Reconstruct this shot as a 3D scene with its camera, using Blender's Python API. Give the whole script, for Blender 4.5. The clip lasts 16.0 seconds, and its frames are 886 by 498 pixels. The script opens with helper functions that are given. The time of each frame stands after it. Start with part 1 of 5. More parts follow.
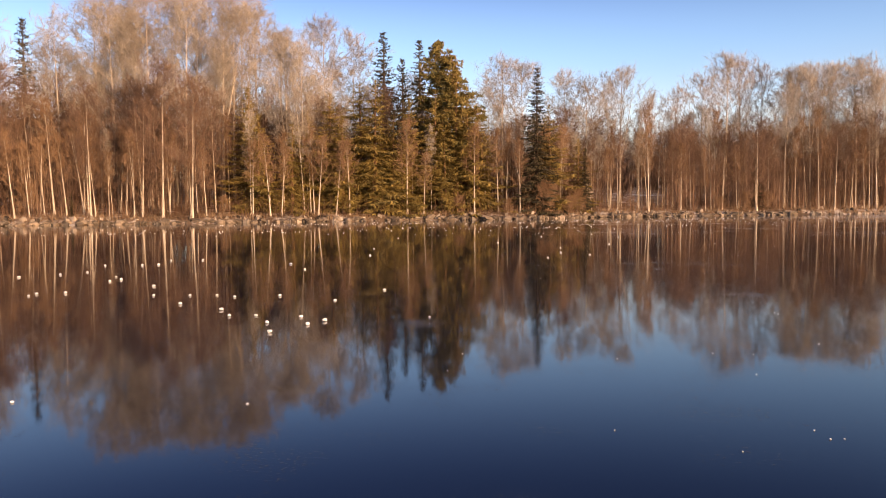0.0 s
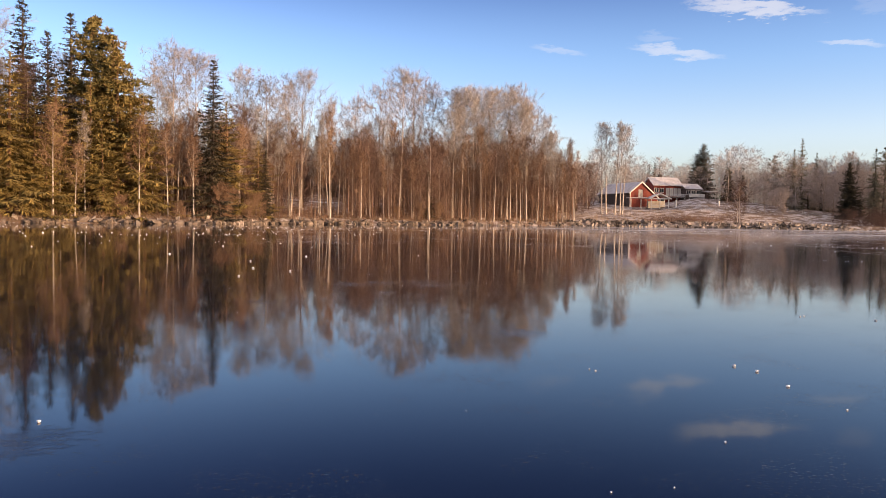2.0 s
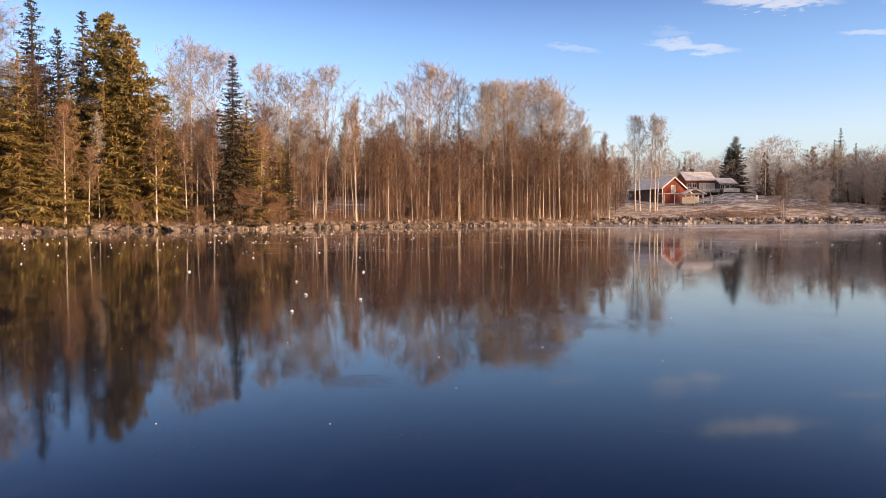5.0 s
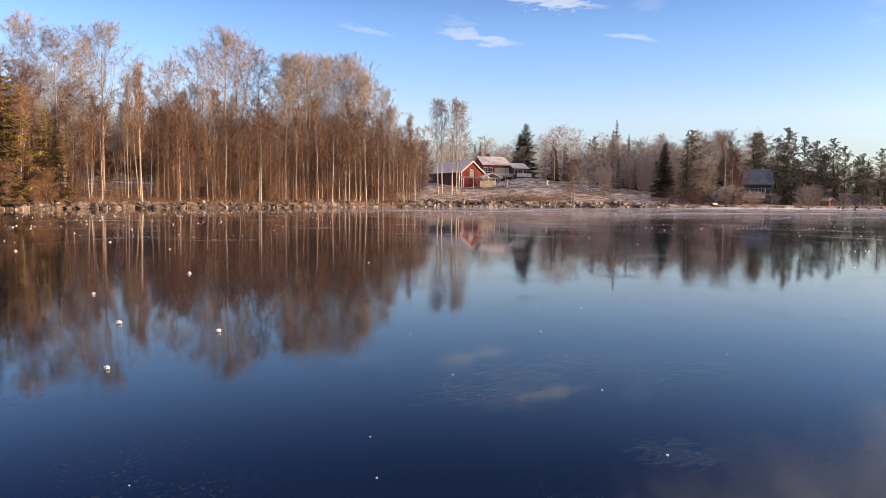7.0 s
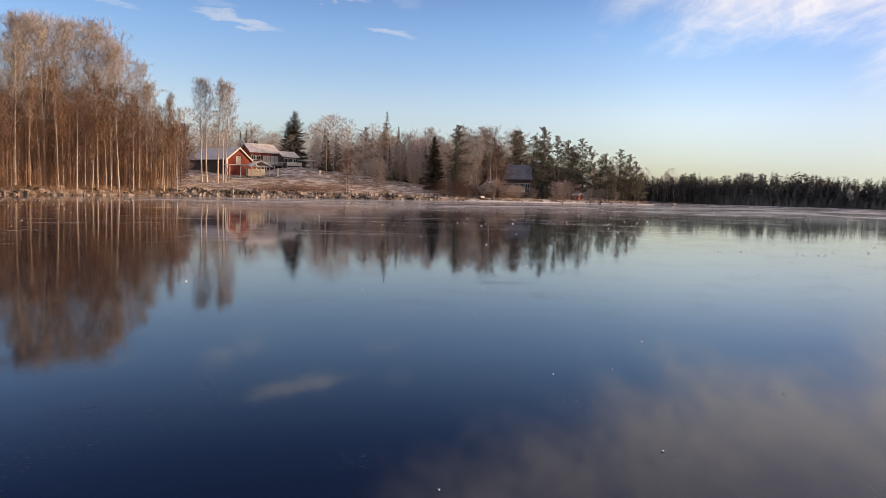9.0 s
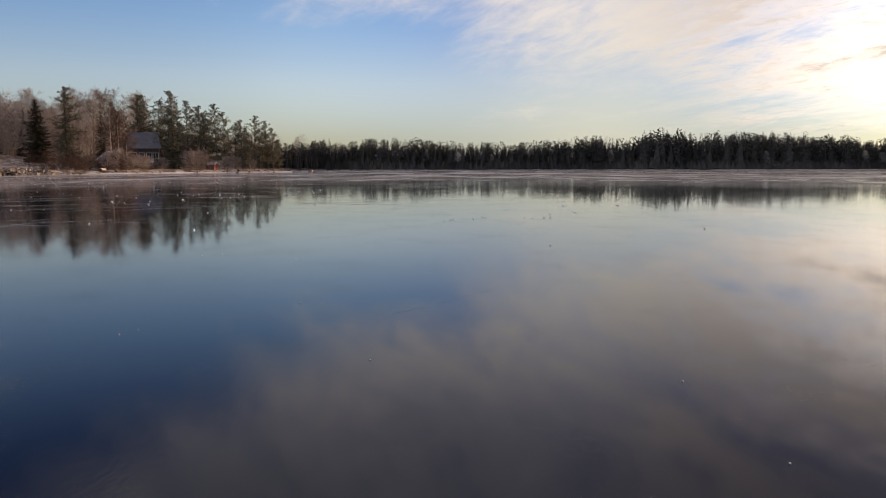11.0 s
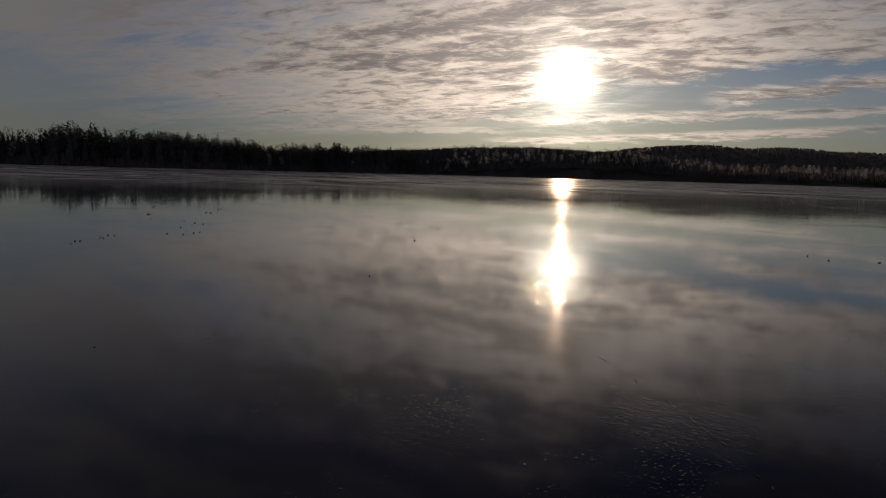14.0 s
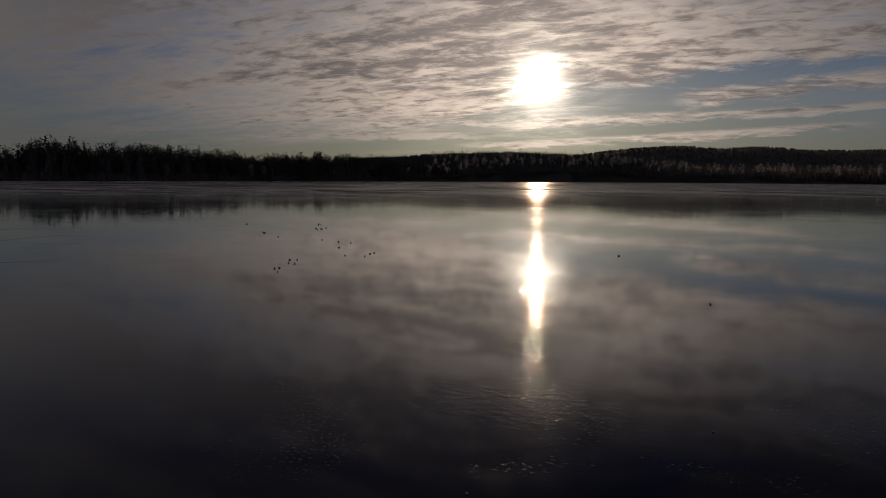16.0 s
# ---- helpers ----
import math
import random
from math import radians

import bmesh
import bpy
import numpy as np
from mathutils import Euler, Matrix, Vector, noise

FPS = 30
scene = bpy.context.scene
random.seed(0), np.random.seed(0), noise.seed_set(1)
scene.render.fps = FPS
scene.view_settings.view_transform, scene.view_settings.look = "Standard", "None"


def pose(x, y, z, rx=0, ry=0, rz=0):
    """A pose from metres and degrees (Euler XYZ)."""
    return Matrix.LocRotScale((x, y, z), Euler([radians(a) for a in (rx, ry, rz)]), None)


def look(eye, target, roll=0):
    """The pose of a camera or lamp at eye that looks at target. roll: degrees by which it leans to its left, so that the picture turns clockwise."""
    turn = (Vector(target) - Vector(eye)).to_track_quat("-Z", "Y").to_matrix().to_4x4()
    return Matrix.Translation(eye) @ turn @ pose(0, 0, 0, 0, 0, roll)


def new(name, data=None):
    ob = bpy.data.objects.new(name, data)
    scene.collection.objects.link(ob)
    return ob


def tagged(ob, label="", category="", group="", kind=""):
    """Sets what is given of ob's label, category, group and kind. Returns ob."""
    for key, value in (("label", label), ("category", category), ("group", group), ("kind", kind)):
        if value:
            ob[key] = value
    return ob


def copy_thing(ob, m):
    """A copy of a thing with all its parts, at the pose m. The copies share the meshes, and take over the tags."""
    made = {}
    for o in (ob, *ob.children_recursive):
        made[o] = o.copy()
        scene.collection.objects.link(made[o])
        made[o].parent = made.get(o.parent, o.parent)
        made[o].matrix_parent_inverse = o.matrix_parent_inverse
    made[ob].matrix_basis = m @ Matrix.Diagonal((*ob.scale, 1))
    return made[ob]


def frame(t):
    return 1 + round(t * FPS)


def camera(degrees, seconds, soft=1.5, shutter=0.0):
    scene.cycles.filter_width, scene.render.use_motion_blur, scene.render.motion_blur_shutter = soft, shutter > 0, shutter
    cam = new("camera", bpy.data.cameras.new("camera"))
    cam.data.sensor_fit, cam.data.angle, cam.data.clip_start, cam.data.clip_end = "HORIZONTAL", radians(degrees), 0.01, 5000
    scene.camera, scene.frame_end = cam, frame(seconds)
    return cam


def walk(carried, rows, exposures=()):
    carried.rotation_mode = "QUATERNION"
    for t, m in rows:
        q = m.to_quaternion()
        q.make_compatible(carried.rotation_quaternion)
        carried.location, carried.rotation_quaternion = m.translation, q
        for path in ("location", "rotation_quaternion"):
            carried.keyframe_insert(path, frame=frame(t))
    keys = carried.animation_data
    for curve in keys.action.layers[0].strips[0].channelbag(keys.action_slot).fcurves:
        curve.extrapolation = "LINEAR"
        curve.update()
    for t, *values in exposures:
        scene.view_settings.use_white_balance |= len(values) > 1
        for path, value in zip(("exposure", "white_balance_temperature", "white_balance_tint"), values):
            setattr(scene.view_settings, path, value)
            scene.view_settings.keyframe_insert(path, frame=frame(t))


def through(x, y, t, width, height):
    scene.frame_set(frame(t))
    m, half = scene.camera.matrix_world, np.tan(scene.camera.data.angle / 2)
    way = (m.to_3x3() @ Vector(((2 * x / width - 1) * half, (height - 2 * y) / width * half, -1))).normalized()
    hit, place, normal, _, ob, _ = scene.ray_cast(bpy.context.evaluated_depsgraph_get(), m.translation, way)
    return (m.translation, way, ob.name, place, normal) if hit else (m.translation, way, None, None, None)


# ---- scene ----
cam = camera(62.8, 16.0, soft=0.5)
PATH = [
    (0, (-0.52, -1.55, 1.6), (-0.117, 8.423, 1.034), -0.52),
    (0.5, (-0.59, -0.43, 1.6), (1.426, 9.348, 0.999), 0.05),
    (1, (-0.50, 0.67, 1.6), (3.017, 10.017, 1.044), -0.48),
    (1.5, (-0.33, 1.78, 1.6), (4.099, 10.723, 0.972), 0.08),
    (2, (-0.12, 2.87, 1.6), (4.501, 11.730, 1.138), 1.06),
    (2.5, (0.15, 3.92, 1.6), (5.259, 12.503, 1.025), 1.33),
    (3, (0.38, 4.71, 1.6), (5.322, 13.374, 0.925), 1.91),
    (3.2, (0.48, 4.94, 1.6), (5.165, 13.755, 0.957), 1.98),
    (5.3, (0.73, 9.95, 1.6), (5.137, 18.917, 1.162), -0.11),
    (5.5, (0.84, 10.44, 1.6), (5.492, 19.276, 1.159), 0.52),
    (6, (0.97, 11.67, 1.6), (5.894, 20.371, 1.306), 0.61),
    (6.5, (1.14, 12.95, 1.6), (6.738, 21.217, 1.091), 1.06),
    (7, (1.54, 14.16, 1.6), (8.263, 21.535, 0.907), 0.61),
    (7.5, (2.17, 15.38, 1.6), (9.502, 22.148, 1.029), 0.30),
    (8, (2.64, 16.65, 1.6), (10.792, 22.418, 1.068), 1.59),
    (8.2, (2.85, 17.15, 1.6), (11.226, 22.580, 0.983), 1.64),
    (10.3, (5.29, 21.19, 1.6), (14.837, 24.076, 0.846), 1.01),
    (10.5, (5.63, 21.57, 1.6), (15.412, 23.469, 0.734), 0.95),
    (10.8, (6.16, 22.16, 1.6), (16.072, 22.894, 0.504), 0.08),
    (11, (6.52, 22.54, 1.6), (16.458, 22.626, 0.466), -0.06),
    (11.5, (7.42, 23.48, 1.6), (17.265, 22.074, 0.571), -0.14),
    (12, (8.36, 24.38, 1.6), (17.858, 21.431, 0.556), -0.28),
    (12.5, (9.28, 25.23, 1.6), (18.158, 20.776, 0.409), -0.13),
    (13, (10.25, 26.03, 1.6), (18.518, 20.548, 0.321), -0.21),
    (13.5, (11.32, 26.76, 1.6), (19.065, 20.533, 0.471), 0.69),
    (14, (12.45, 27.36, 1.6), (19.585, 20.427, 0.559), 1.68),
    (14.5, (13.56, 27.91, 1.6), (19.822, 20.174, 0.612), 1.40),
    (15, (14.72, 28.46, 1.6), (20.453, 20.346, 0.474), 1.39),
    (15.5, (15.87, 29.07, 1.6), (21.919, 21.178, 0.512), 0.77),
    (16, (17.11, 29.66, 1.6), (24.026, 22.501, 0.648), 0.37),
]
# seconds, stops, kelvin, tint
EXPOSURES = [
    (0.0, 0.64, 7800, 15), (0.6, 0.62, 7400, 15), (1.5, 0.64, 7150, 15), (3.0, 0.68, 6950, 14), (5.5, 0.68, 7000, 14), (6.4, 0.66, 6750, 14), (7.0, 0.62, 6550, 14), (8.2, 0.48, 6800, 13), (10.5, 0.08, 7000, 12),
    (11.0, -0.10, 7000, 12), (11.5, -0.46, 6850, 12), (12.0, -0.9, 6700, 12), (12.5, -1.5, 6550, 12), (13.0, -2.2, 6250, 12), (13.5, -2.64, 6250, 12), (14.0, -2.52, 6400, 13), (14.5, -2.84, 6500, 15), (16.0, -2.93, 6450, 15)]
walk(cam, [(t, look(eye, target, roll)) for t, eye, target, roll in PATH], EXPOSURES)

# ---------------------------------------------------------------- light
SUN_AZ, SUN_EL = radians(143.35), radians(7.4)
SUN_DIR = Vector((math.sin(SUN_AZ) * math.cos(SUN_EL), math.cos(SUN_AZ) * math.cos(SUN_EL), math.sin(SUN_EL)))
sun = new("sun", bpy.data.lights.new("sun", "SUN"))
sun.data.energy, sun.data.angle, sun.data.color = 4.8, radians(0.55), (1.0, 0.675, 0.425)
sun.matrix_world = look(SUN_DIR * 100, (0, 0, 0))


class Nodes:
    """Small helper to chain shader nodes."""

    def __init__(self, tree):
        self.tree = tree

    def add(self, kind, *args):
        node = self.tree.nodes.new(kind)
        for n, value in enumerate(args):
            self.feed(node, n, value)
        return node

    def feed(self, node, n, value):
        if value is None:
            return
        if isinstance(value, bpy.types.NodeSocket):
            self.tree.links.new(value, node.inputs[n])
        else:
            node.inputs[n].default_value = value

    def math(self, op, a, b=0.0, clamp=False):
        node = self.add("ShaderNodeMath", a, b)
        node.operation, node.use_clamp = op, clamp
        return node.outputs[0]

    def vec(self, op, a, b=None):
        node = self.add("ShaderNodeVectorMath", a, b)
        node.operation = op
        return node.outputs["Value"] if op in ("DOT_PRODUCT", "LENGTH") else node.outputs[0]

    def mix(self, factor, a, b, blend="MIX"):
        node = self.add("ShaderNodeMix")
        node.data_type, node.blend_type = "RGBA", blend
        self.feed(node, 0, factor), self.feed(node, 6, a), self.feed(node, 7, b)
        return node.outputs[2]

    def span(self, value, a, b, c=0.0, d=1.0, smooth=True):
        node = self.add("ShaderNodeMapRange", value, a, b, c, d)
        node.interpolation_type = "SMOOTHSTEP" if smooth else "LINEAR"
        return node.outputs[0]

    def noise(self, coords, scale, detail=3.0, rough=0.55, distort=0.0):
        node = self.add("ShaderNodeTexNoise", coords)
        node.inputs["Scale"].default_value, node.inputs["Detail"].default_value = scale, detail
        node.inputs["Roughness"].default_value, node.inputs["Distortion"].default_value = rough, distort
        return node.outputs[0]

    def stretch(self, coords, scale, turn=(0, 0, 0)):
        node = self.add("ShaderNodeMapping", coords)
        node.inputs["Scale"].default_value, node.inputs["Rotation"].default_value = scale, turn
        return node.outputs[0]


# direction, height (degrees), half width and height, slope and strength of each wisp of cloud
WISPS = [(44.9, 12.35, 0.062, 0.0075, 0.17, 0.42), (50.0, 14.95, 0.085, 0.011, 0.17, 0.55), (56.4, 12.1, 0.038, 0.0045, 0.17, 0.36), (36.2, 12.65, 0.04, 0.0045, 0.15, 0.22), (43.6, 13.4, 0.03, 0.006, 0.1, 0.12), (57.6, 14.6, 0.025, 0.012, 0.3, 0.10)]

BANKS = [(139.0, 155.0, 4.15, 0.045, 0.55, 0.85), (136.0, 168.0, 2.55, 0.045, 0.42, 0.75), (149.0, 176.0, 4.75, 0.02, 0.45, 0.65), (152.5, 172.0, 6.0, 0.06, 0.95, 0.9),
         (118.0, 142.0, 3.1, 0.02, 0.4, 0.5), (124.0, 146.0, 4.3, 0.01, 0.5, 0.7)]


def make_sky():
    world = bpy.data.worlds.new("winter_sky")
    scene.world, world.use_nodes = world, True
    tree = world.node_tree
    n, back = Nodes(tree), tree.nodes["Background"]
    air = n.add("ShaderNodeTexSky")
    air.sky_type, air.sun_disc, air.sun_elevation, air.sun_rotation = "NISHITA", False, SUN_EL, SUN_AZ
    air.air_density, air.dust_density, air.ozone_density = 1.0, 0.4, 3.0
    sky = air.outputs[0]
    way = n.vec("NORMALIZE", n.add("ShaderNodeTexCoord").outputs["Generated"])
    part = n.add("ShaderNodeSeparateXYZ", way)
    x, y, z = part.outputs
    up = n.math("MAXIMUM", z, 0.0)
    # pale towards the horizon, deep blue higher up
    low = n.mix(n.span(z, 0.0, 0.12), (1.75, 1.75, 2.2, 1), (3.6, 2.74, 2.8, 1))
    low = n.mix(n.span(z, 0.10, 0.22), low, (2.75, 2.5, 2.85, 1))
    blue = n.mix(1.0, sky, n.mix(n.span(z, 0.19, 0.385), low, (0.76, 0.81, 1.46, 1)), "MULTIPLY")
    near = n.math("MAXIMUM", n.vec("DOT_PRODUCT", way, tuple(SUN_DIR)), 0.0)
    blue = n.mix(1.0, blue, n.mix(n.math("POWER", near, 3.0), (1, 1, 1, 1), (0.36, 0.53, 0.64, 1)), "MULTIPLY")
    # thin high cloud, laid out on a flat layer: a slanting edge beyond the point, rippled sheets towards the sun
    flat = n.math("ADD", up, 0.14)
    layer = n.add("ShaderNodeCombineXYZ", n.math("DIVIDE", x, flat), n.math("DIVIDE", y, flat), 0.0).outputs[0]
    az = n.math("DEGREES", n.math("ARCTAN2", x, y))
    el = n.math("DEGREES", n.math("ARCSINE", up))
    edge = n.math("ADD", n.span(az, 44, 80, 24.5, 11.5, False), n.span(az, 80, 112, 0.0, -12.5, False))
    layer = n.stretch(layer, (1, 1, 1), (0, 0, radians(-24)))
    wide = n.noise(n.stretch(layer, (0.32, 0.60, 1)), 1.0, 5, 0.6, 0.7)
    rows = n.noise(n.stretch(layer, (1.1, 2.9, 1)), 1.0, 6, 0.66, 1.0)
    fine = n.noise(n.stretch(layer, (3.2, 6.0, 1)), 1.0, 6, 0.68, 0.8)
    puff = n.noise(n.stretch(layer, (7.5, 11.0, 1), (0, 0, 0.3)), 1.0, 5, 0.62, 0.5)
    gaps = n.noise(n.stretch(layer, (0.9, 1.7, 1), (0, 0, -0.3)), 1.0, 5, 0.6, 0.6)
    ruffle = n.math("MULTIPLY", n.math("SUBTRACT", n.math("ADD", wide, n.math("MULTIPLY", fine, 0.2)), 0.60), 26.0)
    cover = n.span(n.math("ADD", n.math("SUBTRACT", el, edge), ruffle), -2.0, 7.0)
    # clearer air low over the far shore, and breaks in the sheet higher up
    low_air = n.span(n.math("ADD", el, n.math("MULTIPLY", n.math("SUBTRACT", rows, 0.5), 7.0)), 1.8, 5.4, 0.15, 1.0)
    cover = n.math("MULTIPLY", cover, n.math("MAXIMUM", low_air, n.span(az, 104, 96)))
    breaks = n.math("MULTIPLY", n.math("MULTIPLY", n.span(gaps, 0.62, 0.34), n.span(z, 0.20, 0.36)), n.span(az, 80, 116, 0.1, 0.75))
    cover = n.math("MULTIPLY", cover, n.math("SUBTRACT", 1.0, breaks))
    # the sheet's lower edge climbs away beside the sun and leaves clear air below it
    brim = n.math("ADD", n.span(az, 137, 146, 4.2, 6.9, False), n.span(az, 146, 160, 0.0, 1.5, False))
    torn = n.noise(n.stretch(way, (13, 13, 62)), 1.0, 6, 0.68, 0.6)
    tear = n.math("ADD", n.math("MULTIPLY", n.math("SUBTRACT", torn, 0.5), 4.2), n.math("MULTIPLY", n.math("SUBTRACT", wide, 0.5), 2.0))
    sheet = n.span(n.math("ADD", n.math("SUBTRACT", el, brim), tear), -0.5, 0.8)
    cover = n.math("MULTIPLY", cover, n.math("MAXIMUM", sheet, n.span(az, 142, 130)))
    # low banks of cloud in that clear air: first and last direction, height, slope, half thickness, density
    banks = 0.0
    for first, last, height, slope, half, dense in BANKS:
        off = n.math("SUBTRACT", n.math("SUBTRACT", el, height), n.math("MULTIPLY", n.math("SUBTRACT", az, first), slope))
        off = n.math("ADD", n.math("ABSOLUTE", n.math("ADD", off, n.math("MULTIPLY", tear, 0.22))), n.math("MULTIPLY", n.math("SUBTRACT", 0.62, torn), half * 3.0))
        bank = n.math("MULTIPLY", n.span(off, half * 1.25, half * 0.45), n.math("MULTIPLY", n.span(az, first, first + 4.0), n.span(az, last, last - 6.0)))
        banks = n.math("MAXIMUM", banks, n.math("MULTIPLY", bank, dense))
    body = n.math("ADD", n.math("MULTIPLY", wide, 0.60), n.math("ADD", n.math("MULTIPLY", rows, 0.32), n.math("ADD", n.math("MULTIPLY", fine, 0.34), n.math("MULTIPLY", puff, 0.14))))
    cloud = n.math("MULTIPLY", cover, n.span(body, n.span(az, 84, 128, 0.34, 0.45), n.span(az, 84, 130, 0.86, 0.72)))
    cloud = n.math("MAXIMUM", cloud, banks)
    heavy = n.math("ADD", body, n.math("MULTIPLY", n.math("SUBTRACT", n.math("MINIMUM", el, 13.0), 8.0), 0.011))
    deep = n.math("MULTIPLY", n.span(n.math("ADD", heavy, n.math("MULTIPLY", n.math("SUBTRACT", puff, 0.5), 0.20)), 0.62, 0.80), n.span(az, 98, 126))
    blue = n.mix(1.0, blue, n.mix(n.span(az, 66, 94), (0.82, 0.86, 0.9, 1), (1, 1, 1, 1)), "MULTIPLY")
    blue = n.mix(n.math("MULTIPLY", n.span(az, 76, 96), n.span(az, 124, 106)), blue, n.mix(1.0, blue, (0.55, 0.66, 0.84, 1), "MULTIPLY"))
    blue = n.mix(n.math("MULTIPLY", n.span(az, 92, 118), n.span(z, 0.24, 0.44)), blue, n.mix(1.0, blue, (0.35, 0.4, 0.55, 1), "MULTIPLY"))
    near_cloud = n.math("ADD", n.math("MULTIPLY", n.math("POWER", near, 14.0), 0.72), n.math("MULTIPLY", n.math("POWER", near, 70.0), 0.85))
    lit = n.mix(deep, n.mix(n.span(az, 98, 112), (8.6, 8.2, 8.0, 1), (7.3, 6.7, 6.4, 1)), (3.2, 3.1, 3.3, 1))
    warm = n.mix(near_cloud, (0.0, 0.0, 0.0, 1), n.mix(deep, (54.0, 43.5, 33.0, 1), (15.0, 12.2, 10.0, 1)))
    cloud_colour = n.mix(1.0, lit, warm, "ADD")
    high = n.mix(n.span(az, 128, 152), n.mix(n.span(az, 90, 114), (0.85, 0.85, 0.92, 1), (0.78, 0.77, 0.84, 1)), (0.27, 0.27, 0.32, 1))
    cloud_colour = n.mix(1.0, cloud_colour, n.mix(n.span(z, 0.20, 0.38), (1, 1, 1, 1), high), "MULTIPLY")
    colour = n.mix(n.math("MULTIPLY", cloud, 0.95), blue, cloud_colour)
    # the few wisps over the houses
    for az, el, wide_to, tall, tilt, alpha in WISPS:
        a, e = radians(az), radians(el)
        ahead = Vector((math.sin(a) * math.cos(e), math.cos(a) * math.cos(e), math.sin(e)))
        right = Vector((math.cos(a), -math.sin(a), 0))
        across = n.vec("DOT_PRODUCT", way, tuple(right))
        lift = n.math("ADD", n.vec("DOT_PRODUCT", way, tuple(right.cross(ahead))), n.math("MULTIPLY", across, tilt))
        ruffle = n.math("MULTIPLY", n.math("SUBTRACT", n.noise(n.stretch(way, (20, 20, 90)), 1.0, 6, 0.7), 0.5), tall * 5.5)
        lift = n.math("ADD", lift, ruffle)
        far = n.math("ADD", n.math("POWER", n.math("DIVIDE", across, wide_to), 2.0), n.math("POWER", n.math("DIVIDE", lift, tall), 2.0))
        facing = n.math("GREATER_THAN", n.vec("DOT_PRODUCT", way, tuple(ahead)), 0.5)
        veil = n.math("MULTIPLY", n.math("MULTIPLY", n.span(far, 1.15, 0.0), alpha), facing)
        colour = n.mix(veil, colour, (6.2, 6.3, 6.6, 1))
    # a thin cream veil low over the far shore
    turn = n.math("DEGREES", n.math("ARCTAN2", x, y))
    thin = n.math("MULTIPLY", n.math("MULTIPLY", n.span(turn, 78, 108), n.span(turn, 118, 99)), n.span(z, 0.26, 0.04, 0.0, 0.66))
    colour = n.mix(thin, colour, (9.0, 8.6, 6.7, 1))
    # the sun's aureole in the thin cloud
    glow = n.math("ADD", n.math("MULTIPLY", n.math("POWER", near, 2300.0), 380.0), n.math("MULTIPLY", n.math("POWER", near, 200.0), 16.0))
    glow = n.math("ADD", glow, n.math("MULTIPLY", n.math("MULTIPLY", n.math("POWER", near, 650.0), 70.0), n.span(fine, 0.32, 0.68, 1.5, 0.3)))
    glow = n.math("ADD", glow, n.math("MULTIPLY", n.math("POWER", near, 40.0), 2.0))
    glow = n.math("MULTIPLY", glow, n.span(body, 0.52, 0.78, 1.15, 0.35))
    halo = n.mix(1.0, (1.0, 0.88, 0.68, 1), n.add("ShaderNodeCombineColor", glow, glow, glow).outputs[0], "MULTIPLY")
    tree.links.new(n.mix(1.0, colour, halo, "ADD"), back.inputs[0])
    back.inputs[1].default_value = 0.10


make_sky()


# ---------------------------------------------------------------- materials
def material(name, colour, rough=0.8, metallic=0.0, other=None, scale=3.0, stretch=(1, 1, 1), vary=0.25, bump=0.0, local=True, spread=0.0):
    """A surface with two scales of variation between two colours, and differences from object to object."""
    mat = bpy.data.materials.new(name)
    mat.use_nodes = True
    n, shader = Nodes(mat.node_tree), mat.node_tree.nodes["Principled BSDF"]
    coords = n.add("ShaderNodeTexCoord").outputs["Object"] if local else n.add("ShaderNodeNewGeometry").outputs["Position"]
    if spread:
        info = n.add("ShaderNodeObjectInfo")
        coords = n.vec("ADD", coords, n.add("ShaderNodeCombineXYZ", n.math("MULTIPLY", info.outputs["Random"], 37.0), 0.0, 0.0).outputs[0])
    big = n.noise(n.stretch(coords, stretch), scale, 4, 0.6)
    small = n.noise(n.stretch(coords, stretch), scale * 9, 3, 0.6)
    blend = n.math("ADD", n.math("MULTIPLY", big, 0.65), n.math("MULTIPLY", small, 0.35))
    other = other or tuple(c * (1 - vary) for c in colour)
    tone = n.mix(n.span(blend, 0.36, 0.64), (*colour, 1), (*other, 1))
    if spread:
        value = n.span(info.outputs["Random"], 0.0, 1.0, 1 - spread, 1 + spread, False)
        tone = n.mix(1.0, tone, n.add("ShaderNodeCombineColor", value, value, value).outputs[0], "MULTIPLY")
    mat.node_tree.links.new(tone, shader.inputs["Base Color"])
    mat.node_tree.links.new(n.span(small, 0.3, 0.7, max(rough - 0.1, 0.05), min(rough + 0.1, 1.0)), shader.inputs["Roughness"])
    shader.inputs["Metallic"].default_value = metallic
    shader.inputs["Specular IOR Level"].default_value = 0.3
    if bump:
        relief = n.add("ShaderNodeBump")
        relief.inputs["Strength"].default_value, relief.inputs["Distance"].default_value = 0.8, bump
        mat.node_tree.links.new(blend, relief.inputs["Height"])
        mat.node_tree.links.new(relief.outputs[0], shader.inputs["Normal"])
    return mat


